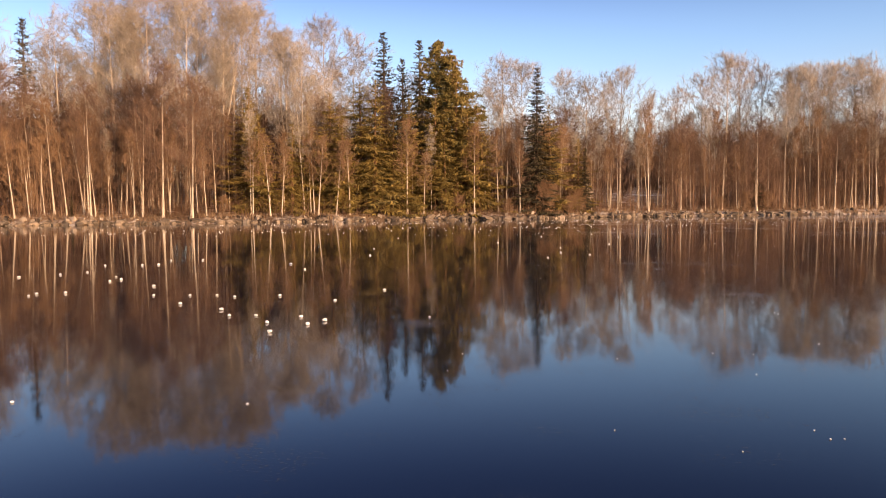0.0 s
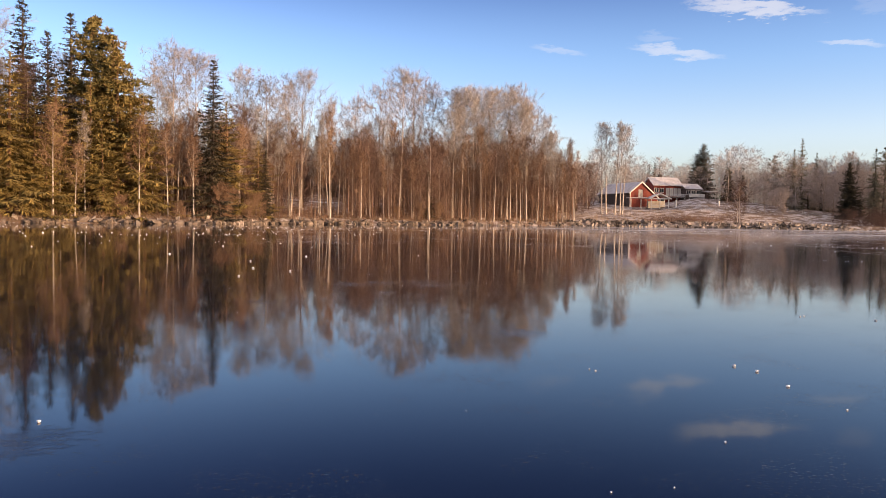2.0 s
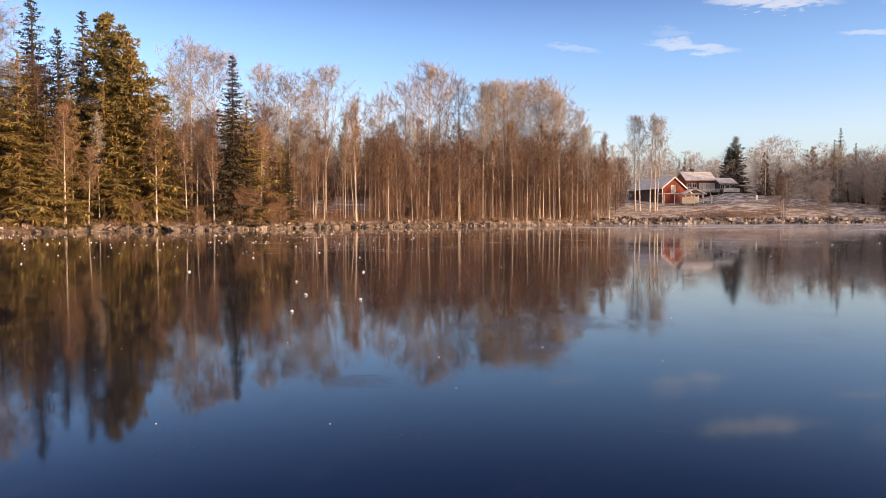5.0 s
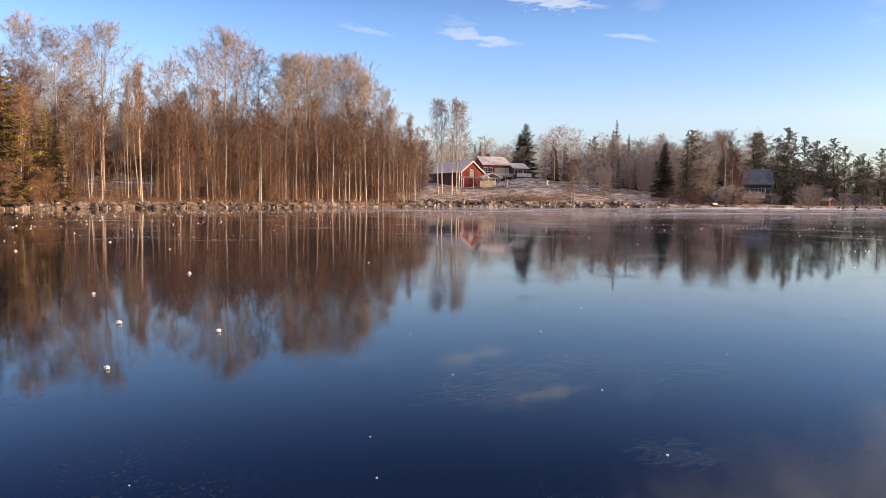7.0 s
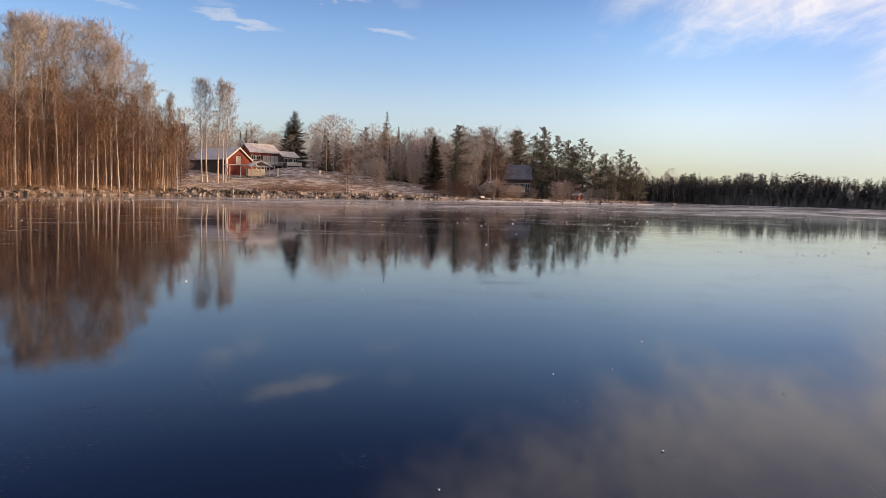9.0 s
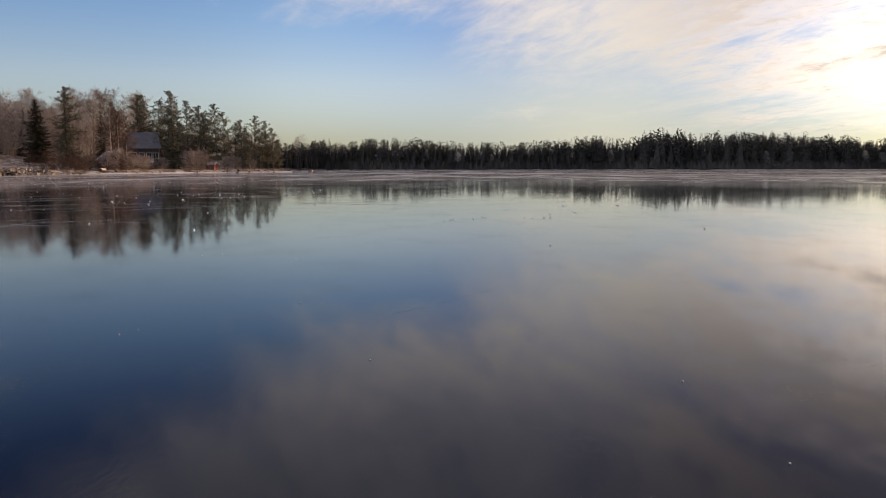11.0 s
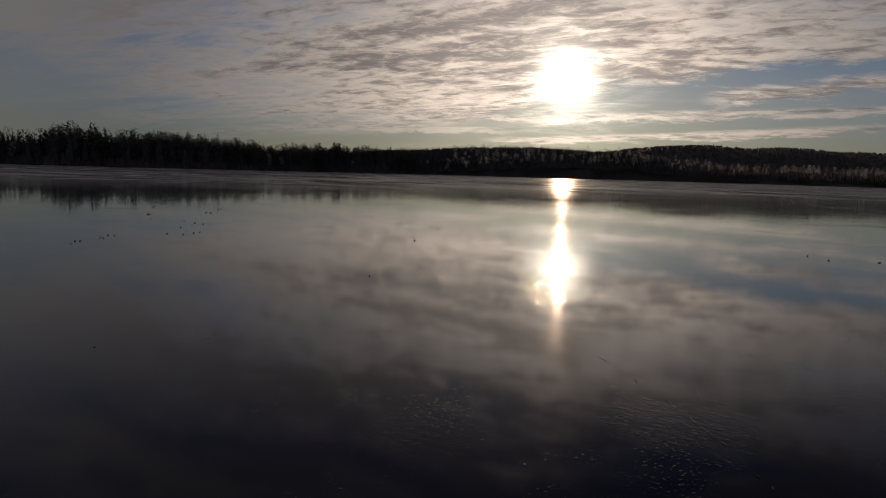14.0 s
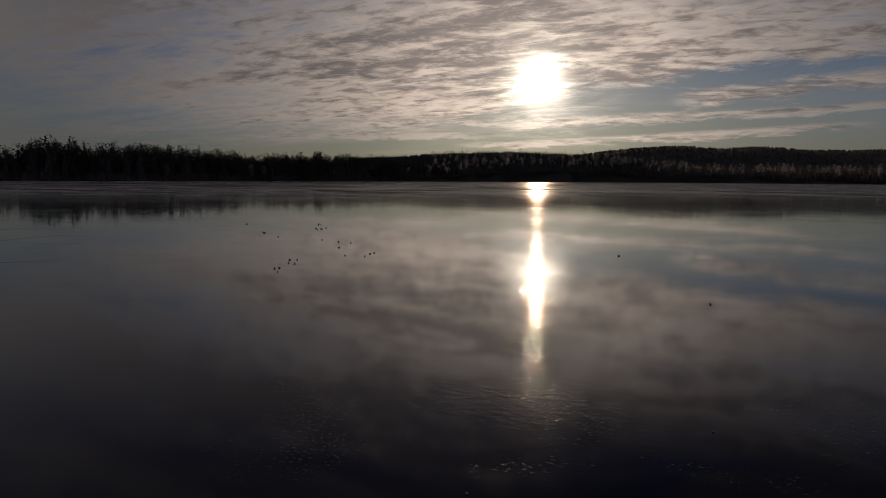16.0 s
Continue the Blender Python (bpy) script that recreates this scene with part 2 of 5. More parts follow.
def island_material(name, colours, rough=0.85, scale=0.04, through=0.0):
    """For heaps of small pieces: each island takes its own tone, over slow patches."""
    mat = bpy.data.materials.new(name)
    mat.use_nodes = True
    n, shader = Nodes(mat.node_tree), mat.node_tree.nodes["Principled BSDF"]
    geo = n.add("ShaderNodeNewGeometry")
    patch = n.span(n.noise(geo.outputs["Position"], scale, 3), 0.35, 0.65)
    ramp = n.math("ADD", n.math("MULTIPLY", geo.outputs["Random Per Island"], 0.55), n.math("MULTIPLY", patch, 0.45))
    tone = n.mix(n.span(ramp, 0.1, 0.9), (*colours[0], 1), (*colours[1], 1))
    mat.node_tree.links.new(tone, shader.inputs["Base Color"])
    shader.inputs["Roughness"].default_value = rough
    shader.inputs["Specular IOR Level"].default_value = 0.2
    if through:
        thin = n.add("ShaderNodeBsdfTranslucent", tone).outputs[0]
        both = n.add("ShaderNodeMixShader", through, shader.outputs[0], thin).outputs[0]
        mat.node_tree.links.new(both, mat.node_tree.nodes["Material Output"].inputs["Surface"])
    return mat


def birch_bark():
    mat = bpy.data.materials.new("birch_bark")
    mat.use_nodes = True
    n, shader = Nodes(mat.node_tree), mat.node_tree.nodes["Principled BSDF"]
    coords = n.add("ShaderNodeTexCoord").outputs["Object"]
    marks = n.noise(n.stretch(coords, (1.5, 1.5, 5.0)), 1.6, 5, 0.7)
    patch = n.noise(n.stretch(coords, (1, 1, 0.35)), 0.9, 3)
    tone = n.mix(n.span(patch, 0.35, 0.7), (0.62, 0.54, 0.45, 1), (0.30, 0.23, 0.18, 1))
    tone = n.mix(n.span(marks, 0.56, 0.64), tone, (0.06, 0.05, 0.04, 1))
    mat.node_tree.links.new(tone, shader.inputs["Base Color"])
    shader.inputs["Roughness"].default_value = 0.75
    return mat


def ground_material():
    mat = bpy.data.materials.new("frosty_ground")
    mat.use_nodes = True
    n, shader = Nodes(mat.node_tree), mat.node_tree.nodes["Principled BSDF"]
    pos = n.add("ShaderNodeNewGeometry").outputs["Position"]
    big, mid, small = n.noise(pos, 0.05, 4), n.noise(pos, 0.45, 4), n.noise(pos, 5.0, 4, 0.65)
    litter = n.mix(n.span(mid, 0.35, 0.65), (0.10, 0.060, 0.036, 1), (0.20, 0.125, 0.075, 1))
    grass = n.mix(n.span(small, 0.35, 0.7), (0.27, 0.175, 0.11, 1), (0.13, 0.082, 0.05, 1))
    tone = n.mix(n.span(big, 0.42, 0.58), litter, grass)
    frost = n.math("ADD", n.math("MULTIPLY", mid, 0.6), n.math("MULTIPLY", small, 0.4))
    # the open meadow carries more hoarfrost than the ground under the trees
    spot = n.add("ShaderNodeSeparateXYZ", pos)
    meadow = n.math("SUBTRACT", n.math("MULTIPLY", n.span(spot.outputs[0], 84.0, 104.0), 1.0), n.span(spot.outputs[1], 75.0, 50.0, 0.0, 6.0))
    frost = n.math("ADD", frost, n.math("MULTIPLY", meadow, 0.03))
    tone = n.mix(n.math("MULTIPLY", n.span(frost, 0.49, 0.60), 0.70), tone, (0.74, 0.69, 0.66, 1))
    # the ground turns darker with distance, under the far forests
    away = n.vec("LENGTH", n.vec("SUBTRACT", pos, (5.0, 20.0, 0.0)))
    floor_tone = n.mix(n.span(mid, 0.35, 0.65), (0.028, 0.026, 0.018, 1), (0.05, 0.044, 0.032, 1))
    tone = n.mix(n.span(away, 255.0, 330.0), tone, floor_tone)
    mat.node_tree.links.new(tone, shader.inputs["Base Color"])
    shader.inputs["Roughness"].default_value = 0.9
    relief = n.add("ShaderNodeBump")
    relief.inputs["Strength"].default_value, relief.inputs["Distance"].default_value = 0.7, 0.15
    mat.node_tree.links.new(n.math("ADD", mid, n.math("MULTIPLY", small, 0.4)), relief.inputs["Height"])
    mat.node_tree.links.new(relief.outputs[0], shader.inputs["Normal"])
    return mat


# places and sizes of the patches of frozen ripples that catch the light
RIPPLES = [(20.1, 25.6, 0.6), (20.5, 25.8, 0.45), (15.65, 24.4, 0.4), (14.7, 22.95, 0.5), (10.4, 21.9, 0.42), (9.8, 22.1, 0.25),
           (5.7, 18.4, 0.5), (6.5, 18.5, 0.5), (7.4, 18.4, 0.55), (8.1, 17.5, 0.5), (7.3, 17.6, 0.45), (5.7, 16.5, 0.3), (-0.35, 8.5, 0.35), (5.4, 11.2, 0.4), (3.0, 15.8, 0.3), (14.6, 23.0, 0.4)]


def ice_material():
    mat = bpy.data.materials.new("black_lake_ice")
    mat.use_nodes = True
    tree = mat.node_tree
    n, shader = Nodes(tree), tree.nodes["Principled BSDF"]
    pos = n.add("ShaderNodeNewGeometry").outputs["Position"]
    where = n.add("ShaderNodeSeparateXYZ", pos)
    x, y = where.outputs[0], where.outputs[1]
    broad, mid, fine = n.noise(pos, 0.02, 3), n.noise(pos, 0.25, 3), n.noise(pos, 6.0, 4, 0.6)
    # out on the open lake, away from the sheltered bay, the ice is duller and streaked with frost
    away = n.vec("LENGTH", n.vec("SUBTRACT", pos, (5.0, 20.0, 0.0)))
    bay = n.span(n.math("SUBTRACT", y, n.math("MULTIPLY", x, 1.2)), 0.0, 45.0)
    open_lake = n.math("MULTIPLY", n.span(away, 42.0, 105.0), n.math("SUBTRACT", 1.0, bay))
    sheet = n.noise(n.stretch(pos, (0.05, 0.09, 1), (0, 0, 0)), 1.0, 6, 0.68, 0.7)
    shader.inputs["Base Color"].default_value = (0.005, 0.009, 0.018, 1)
    shader.inputs["IOR"].default_value = 1.28
    gloss = n.span(n.math("ADD", n.math("MULTIPLY", broad, 0.6), n.math("MULTIPLY", mid, 0.4)), 0.3, 0.7, 0.032, 0.066)
    gloss = n.math("ADD", gloss, n.math("MULTIPLY", open_lake, n.span(sheet, 0.40, 0.56, 0.01, 0.065)))
    tree.links.new(gloss, shader.inputs["Roughness"])
    # patches of frozen ripples
    patch = n.math("MULTIPLY", n.span(n.noise(pos, 0.13, 3), 0.61, 0.70), 0.5)
    for px, py, size in RIPPLES:
        gap = n.vec("LENGTH", n.vec("SUBTRACT", pos, (px, py, 0.0)))
        gap = n.math("ADD", gap, n.math("MULTIPLY", n.math("SUBTRACT", n.noise(n.stretch(pos, (1.0, 2.4, 1), (0, 0, 0.6)), 1.8 / size, 5, 0.75), 0.5), size * 4.6))
        patch = n.math("MAXIMUM", patch, n.math("MULTIPLY", n.span(gap, size, size * 0.45), 1.2 if px < 9 else 0.6))
    patch = n.math("MAXIMUM", patch, n.math("MULTIPLY", n.span(n.noise(pos, 0.45, 4, 0.6), 0.48, 0.66), 0.22))
    ripple = n.math("MULTIPLY", n.math("SUBTRACT", n.noise(n.stretch(pos, (1.0, 1.9, 1), (0, 0, 0.5)), 8.0, 5, 0.65), 0.5), patch)
    # rime crystals that glitter against the sun
    grain = n.math("MULTIPLY", n.span(n.noise(pos, 34.0, 2, 0.5), 0.60, 0.74), n.math("MAXIMUM", n.span(n.noise(pos, 0.8, 4, 0.65), 0.50, 0.68), n.math("MULTIPLY", patch, 0.45)))
    ripple = n.math("ADD", ripple, n.math("MULTIPLY", grain, 0.6))
    relief = n.add("ShaderNodeBump")
    relief.inputs["Strength"].default_value, relief.inputs["Distance"].default_value = 1.0, 0.0023
    tree.links.new(ripple, relief.inputs["Height"])
    tree.links.new(relief.outputs[0], shader.inputs["Normal"])
    speck = n.span(fine, 0.35, 0.7, 0.5, 1.0)
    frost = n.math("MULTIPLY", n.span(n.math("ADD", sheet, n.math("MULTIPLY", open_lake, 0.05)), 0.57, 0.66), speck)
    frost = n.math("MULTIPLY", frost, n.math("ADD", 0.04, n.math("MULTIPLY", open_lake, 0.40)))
    # frost film plus the hazy sheen of far reflections, put into diffuse colour
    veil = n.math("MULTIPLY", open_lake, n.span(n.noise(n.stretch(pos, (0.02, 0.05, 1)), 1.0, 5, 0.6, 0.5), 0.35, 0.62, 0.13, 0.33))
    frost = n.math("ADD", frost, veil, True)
    white = n.add("ShaderNodeBsdfDiffuse", (0.66, 0.63, 0.62, 1)).outputs[0]
    both = n.add("ShaderNodeMixShader", frost, shader.outputs[0], white).outputs[0]
    tree.links.new(both, tree.nodes["Material Output"].inputs["Surface"])
    return mat


ICE, GROUND, BIRCH = ice_material(), ground_material(), birch_bark()
LIMB = material("pale_limb_bark", (0.42, 0.33, 0.25), 0.85, other=(0.22, 0.15, 0.10), scale=0.8)
LIMB_RED = material("red_brown_limb_bark", (0.26, 0.16, 0.11), 0.85, other=(0.14, 0.085, 0.06), scale=0.8)
TWIG_RED = island_material("red_brown_twigs", [(0.098, 0.060, 0.045), (0.245, 0.158, 0.117)], scale=0.12)
# dark twigs; self-shadowing inside the dense wood is put into this tone too
TWIG_DEEP = island_material("dark_shaded_thicket_twigs", [(0.058, 0.034, 0.026), (0.15, 0.09, 0.066)], scale=0.12)
TWIG_BROWN = island_material("brown_twigs", [(0.17, 0.10, 0.06), (0.30, 0.19, 0.12)], scale=0.12)
TWIG_FROST = island_material("frosted_twigs", [(0.25, 0.21, 0.178), (0.48, 0.43, 0.38)], scale=0.12)
TWIG_GREY = island_material("grey_frosted_twigs", [(0.29, 0.23, 0.195), (0.49, 0.415, 0.365)], scale=0.12)
TWIG_RIME = island_material("rimed_twigs", [(0.34, 0.32, 0.31), (0.80, 0.78, 0.76)], scale=0.12, through=0.6)
BARK_DARK = material("conifer_bark", (0.13, 0.09, 0.065), 0.9, other=(0.07, 0.05, 0.04), scale=2.0, stretch=(1, 1, 0.3), bump=0.02)
BARK_PINE = material("pine_bark", (0.34, 0.19, 0.10), 0.9, other=(0.18, 0.11, 0.07), scale=1.2, stretch=(1, 1, 0.4), bump=0.02)
NEEDLE_DARK = island_material("dark_spruce_needles", [(0.038, 0.032, 0.020), (0.10, 0.082, 0.048)], scale=0.2)
NEEDLE_OLIVE = island_material("olive_needles", [(0.165, 0.122, 0.040), (0.34, 0.248, 0.085)], scale=0.2)
NEEDLE_PINE = island_material("pine_needles", [(0.125, 0.104, 0.036), (0.28, 0.22, 0.085)], scale=0.2)
NEEDLE_FROST = island_material("frosty_needles", [(0.10, 0.092, 0.06), (0.26, 0.23, 0.155)], scale=0.2)
NEEDLE_FAR = island_material("far_needles", [(0.050, 0.046, 0.040), (0.11, 0.10, 0.086)], scale=0.03)
NEEDLE_HILL = island_material("hill_needles", [(0.060, 0.057, 0.050), (0.085, 0.080, 0.070)], scale=0.005)
STONE = material("shore_stone", (0.25, 0.195, 0.15), 0.85, other=(0.06, 0.046, 0.036), scale=1.6, bump=0.03, spread=0.35)
STONE_FAR = island_material("shore_rubble", [(0.022, 0.017, 0.014), (0.44, 0.37, 0.31)], scale=0.3)
DRY = island_material("dry_grass", [(0.18, 0.115, 0.07), (0.44, 0.33, 0.23)], scale=0.15)
DRY_BROWN = island_material("brown_bank_grass", [(0.11, 0.068, 0.042), (0.30, 0.21, 0.14)], scale=0.15)
BRUSH = island_material("brush_stems", [(0.075, 0.042, 0.028), (0.18, 0.105, 0.068)], scale=0.15)
FROST_ICE = material("white_shore_ice", (0.66, 0.65, 0.66), 0.7, other=(0.42, 0.41, 0.42), scale=0.25, local=False)
CRACKED = material("glassy_crack", (0.06, 0.063, 0.07), 0.38, other=(0.03, 0.032, 0.04), scale=9.0)
CHUNK = material("white_ice_lump", (0.80, 0.80, 0.82), 0.45, other=(0.60, 0.62, 0.66), scale=12.0, spread=0.15)
RED_DARK = material("dark_red_boards", (0.10, 0.032, 0.024), 0.85, other=(0.06, 0.026, 0.022), scale=0.7, stretch=(4, 4, 0.5))
# boathouse red, paled: low sun on its front is put into the colour
RED_SUNLIT = material("sunlit_red_boards", (0.42, 0.19, 0.14), 0.85, other=(0.30, 0.13, 0.10), scale=0.7, stretch=(4, 4, 0.5))
RED = material("red_painted_boards", (0.22, 0.045, 0.028), 0.8, other=(0.15, 0.032, 0.022), scale=0.7, stretch=(4, 4, 0.5))
BOARD = material("dark_boards", (0.13, 0.095, 0.08), 0.85, other=(0.075, 0.058, 0.05), scale=0.7, stretch=(4, 4, 0.5))
WHITE = material("white_painted_wood", (0.78, 0.74, 0.66), 0.6, other=(0.62, 0.58, 0.52), scale=1.5)
ROOF_FROST = material("frosted_roof_tiles", (0.66, 0.61, 0.59), 0.85, other=(0.44, 0.40, 0.38), scale=0.8)
ROOF_DARK = material("dark_sheet_roof", (0.10, 0.105, 0.13), 0.55, other=(0.16, 0.16, 0.18), scale=0.5)
PANE = material("window_glass", (0.03, 0.035, 0.04), 0.12, scale=1.0)
CURTAIN = material("pale_blind", (0.70, 0.62, 0.50), 0.7, scale=2.0)
BOATSKIN = material("pale_boat_hull", (0.62, 0.58, 0.52), 0.5, other=(0.45, 0.42, 0.40), scale=2.0)


# ---------------------------------------------------------------- the land
LAKE = np.array([
    (-450, 0), (-300, 120), (-160, 92), (-90, 83), (-47, 81), (-29, 85), (-14, 89), (0, 93), (16, 94.5), (26, 103), (40, 107),
    (60, 110), (86, 114.5), (105, 112), (124, 106), (148, 99), (165, 90), (185.5, 80), (203, 65), (210, 66), (222, 84), (240, 97),
    (276, 94), (322, 68), (318, 20), (318, -30), (315, -95), (335, -160), (390, -260), (440, -380), (450, -500), (400, -600),
    (300, -640), (180, -620), (60, -600), (-150, -560), (-400, -350)], float)
HUB = np.array((5.0, 20.0))


def ease(v, a, b):
    v = np.clip((np.asarray(v, float) - a) / (b - a), 0, 1)
    return v * v * (3 - 2 * v)


def inland(x, y):
    """How far a place lies from the shore: positive on land, negative on the lake."""
    p = np.stack([np.asarray(x, float), np.asarray(y, float)], -1)
    least, inside = np.full(p.shape[:-1], 1e9), np.zeros(p.shape[:-1], bool)
    for a, b in zip(LAKE, np.roll(LAKE, -1, 0)):
        way = b - a
        k = np.clip(((p - a) @ way) / (way @ way), 0, 1)
        least = np.minimum(least, np.hypot(*np.moveaxis(p - a - k[..., None] * way, -1, 0)))
        crosses = (a[1] > p[..., 1]) != (b[1] > p[..., 1])
        inside ^= crosses & (p[..., 0] < way[0] * (p[..., 1] - a[1]) / (way[1] if way[1] else 1e-9) + a[0])
    return np.where(inside, -least, least)


LOW_HILL = [(-180, 0), (118, 0), (125, 12), (128, 21), (131.3, 24), (134.8, 29), (140, 32), (143.5, 30), (147, 28), (150, 20), (155, 10), (165, 8), (180, 8)]
HIGH_HILL = [(-180, 30), (-100, 26), (-40, 20), (60, 18), (125, 20), (144, 30), (146, 50), (148.2, 62), (150.2, 70), (152.7, 76), (154.2, 76), (156.2, 70), (158.4, 74), (160.2, 72),
             (162, 65), (165.5, 64), (168, 66), (171, 68), (174, 62), (180, 50)]


def ground_z(x, y):
    x, y = np.asarray(x, float), np.asarray(y, float)
    s = inland(x, y)
    far, az = np.hypot(x - HUB[0], y - HUB[1]), np.degrees(np.arctan2(x - HUB[0], y - HUB[1]))
    slope = np.interp(az, (-60, 45, 52, 60, 66, 84, 100, 108, 113, 122, 140), (0.085, 0.085, 0.08, 0.055, 0.03, 0.02, 0.03, 0.09, 0.06, 0.04, 0.03))
    land = -0.1 + 0.8 * ease(s, 0, 1.8) + slope * np.clip(s - 1, 0, 60) + np.interp(az, (-60, 40, 60, 75), (0.045, 0.045, 0.03, 0.01)) * np.clip(s - 60, 0, 160)
    land = land + np.interp(az, *np.transpose(LOW_HILL)) * ease(far, 500, 1050) * (1 - 0.7 * ease(far, 1150, 1500))
    land = land + np.interp(az, *np.transpose(HIGH_HILL)) * ease(far, 1150, 1900)
    # the knoll that the house wing stands on
    across, along = (x - 157) * 0.70 - (y - 149) * 0.71, (x - 157) * 0.71 + (y - 149) * 0.70
    land = land + 2.7 * np.exp(-(across / np.where(across < 0, 9, 30)) ** 2 - (along / np.where(along < 0, 26, 45)) ** 2) * ease(s, 2, 14)
    bumps = 0.12 * np.sin(x * 0.7 + 1.3 * np.sin(y * 0.4)) * np.sin(y * 0.6) * ease(s, 1, 6)
    return np.where(s < 0, -0.1 + np.maximum(0.12 * s, -1.4), land + bumps)


class Heap:
    """Collects verts and faces of one mesh."""

    def __init__(self):
        self.verts, self.faces, self.count = [], [], 0

    def put(self, verts, faces):
        verts = np.asarray(verts, float).reshape(-1, 3)
        self.verts.append(verts)
        self.faces.extend((np.asarray(faces) + self.count).tolist())
        self.count += len(verts)

    def tube(self, points, radii, sides=6):
        points, radii = np.asarray(points, float), np.asarray(radii, float)
        ahead = np.gradient(points, axis=0)
        ahead /= np.linalg.norm(ahead, axis=1)[:, None] + 1e-9
        ref = np.where(np.abs(ahead[:, 2:3]) > 0.9, (1.0, 0, 0), (0, 0, 1.0))
        u = np.cross(ahead, ref)
        u /= np.linalg.norm(u, axis=1)[:, None] + 1e-9
        v = np.cross(ahead, u)
        turn = np.arange(sides) * 2 * np.pi / sides
        ring = u[:, None] * np.cos(turn)[None, :, None] + v[:, None] * np.sin(turn)[None, :, None]
        verts = points[:, None] + ring * radii[:, None, None]
        k, j = np.meshgrid(np.arange(len(points) - 1), np.arange(sides), indexing="ij")
        a, b = (k * sides + j).ravel(), (k * sides + (j + 1) % sides).ravel()
        self.put(verts, np.stack([a, b, b + sides, a + sides], 1))

    def spikes(self, root, way, length, radius):
        """Thin three-sided twigs that run out to a point."""
        root, way = np.asarray(root, float), np.asarray(way, float)
        n = len(root)
        length, radius = np.broadcast_to(length, n), np.broadcast_to(radius, n)
        u = np.cross(way, np.where(np.abs(way[:, 2:3]) > 0.9, (1.0, 0, 0), (0, 0, 1.0)))
        u /= np.linalg.norm(u, axis=1)[:, None] + 1e-9
        v = np.cross(way, u)
        ring = [root + radius[:, None] * (u * math.cos(a) + v * math.sin(a)) for a in (0, 2.094, 4.189)]
        verts = np.stack([*ring, root + way * length[:, None]], 1)
        base = (np.arange(n) * 4)[:, None, None]
        self.put(verts, (np.array([[0, 1, 3], [1, 2, 3], [2, 0, 3]]) + base).reshape(-1, 3))

    def slivers(self, root, way, length, radius, rng):
        """The finest twigs: narrow three-cornered strips."""
        n = len(root)
        side = np.cross(way, rng.normal(0, 1, (n, 3)))
        side *= np.broadcast_to(radius, n)[:, None] / (np.linalg.norm(side, axis=1)[:, None] + 1e-9)
        tip = root + way * np.broadcast_to(length, n)[:, None]
        self.put(np.stack([root - side, root + side, tip], 1), np.arange(3 * n).reshape(n, 3))

    def blades(self, root, way, side, length, width):
        """Flat leaf-shaped sprays."""
        n = len(root)
        length, width = np.broadcast_to(length, n)[:, None], np.broadcast_to(width, n)[:, None]
        mid = root + way * length * 0.45
        verts = np.stack([root, mid + side * width / 2, root + way * length, mid - side * width / 2], 1)
        self.put(verts, np.arange(4 * n).reshape(n, 4))

    def box(self, x0, x1, y0, y1, z0, z1):
        verts = [(x, y, z) for z in (z0, z1) for x, y in ((x0, y0), (x1, y0), (x1, y1), (x0, y1))]
        self.put(verts, [(0, 3, 2, 1), (4, 5, 6, 7), (0, 1, 5, 4), (1, 2, 6, 5), (2, 3, 7, 6), (3, 0, 4, 7)])

    def prism(self, profile, y0, y1):
        """A profile of (x, z) points drawn out from y0 to y1."""
        n = len(profile)
        verts = [(x, y0, z) for x, z in profile] + [(x, y1, z) for x, z in profile]
        self.verts.append(np.array(verts, float))
        faces = [tuple(range(n)), tuple(range(2 * n - 1, n - 1, -1))]
        faces += [(k, n + k, n + (k + 1) % n, (k + 1) % n) for k in range(n)]
        self.faces.extend([tuple(c + self.count for c in f) for f in faces])
        self.count += 2 * n

    def mesh(self, name, mat, smooth=False):
        me = bpy.data.meshes.new(name)
        me.from_pydata(np.concatenate(self.verts).tolist(), [], self.faces)
        me.materials.append(mat)
        if smooth:
            me.polygons.foreach_set("use_smooth", np.ones(len(me.polygons), bool))
        return me


def part(name, heap, mat, parent, label="", smooth=False):
    ob = new(name, heap.mesh(name, mat, smooth))
    ob.parent = parent
    return tagged(ob, label)


def make_ground():
    rings = np.r_[20, 50, np.arange(72, 200, 2.0), np.arange(200, 380, 5.0), np.geomspace(380, 1900, 34), 2300, 3000, 3900, 4700]
    turns = np.r_[np.arange(-40, 180, 0.5), np.arange(180, 320, 5.0)]
    a, r = np.meshgrid(np.radians(turns), rings, indexing="ij")
    x, y = HUB[0] + r * np.sin(a), HUB[1] + r * np.cos(a)
    verts = np.stack([x, y, ground_z(x, y)], -1)
    m, k = verts.shape[:2]
    i, j = np.meshgrid(np.arange(m), np.arange(k - 1), indexing="ij")
    i, j, i2 = i.ravel(), j.ravel(), (i.ravel() + 1) % m
    heap = Heap()
    heap.put(verts, np.stack([i * k + j, i * k + j + 1, i2 * k + j + 1, i2 * k + j], 1))
    heap.put([(HUB[0] + 20 * math.sin(b), HUB[1] + 20 * math.cos(b), -1.5) for b in np.radians(turns)], [list(range(m))])
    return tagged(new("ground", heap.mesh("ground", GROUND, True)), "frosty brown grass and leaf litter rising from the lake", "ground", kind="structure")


def make_ice():
    heap = Heap()
    turn = np.arange(96) * 2 * np.pi / 96
    heap.put(np.stack([60 + 900 * np.cos(turn), -240 + 900 * np.sin(turn), 0 * turn], 1), [list(range(96))])
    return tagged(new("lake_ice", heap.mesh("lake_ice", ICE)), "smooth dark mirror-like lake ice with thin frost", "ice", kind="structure")


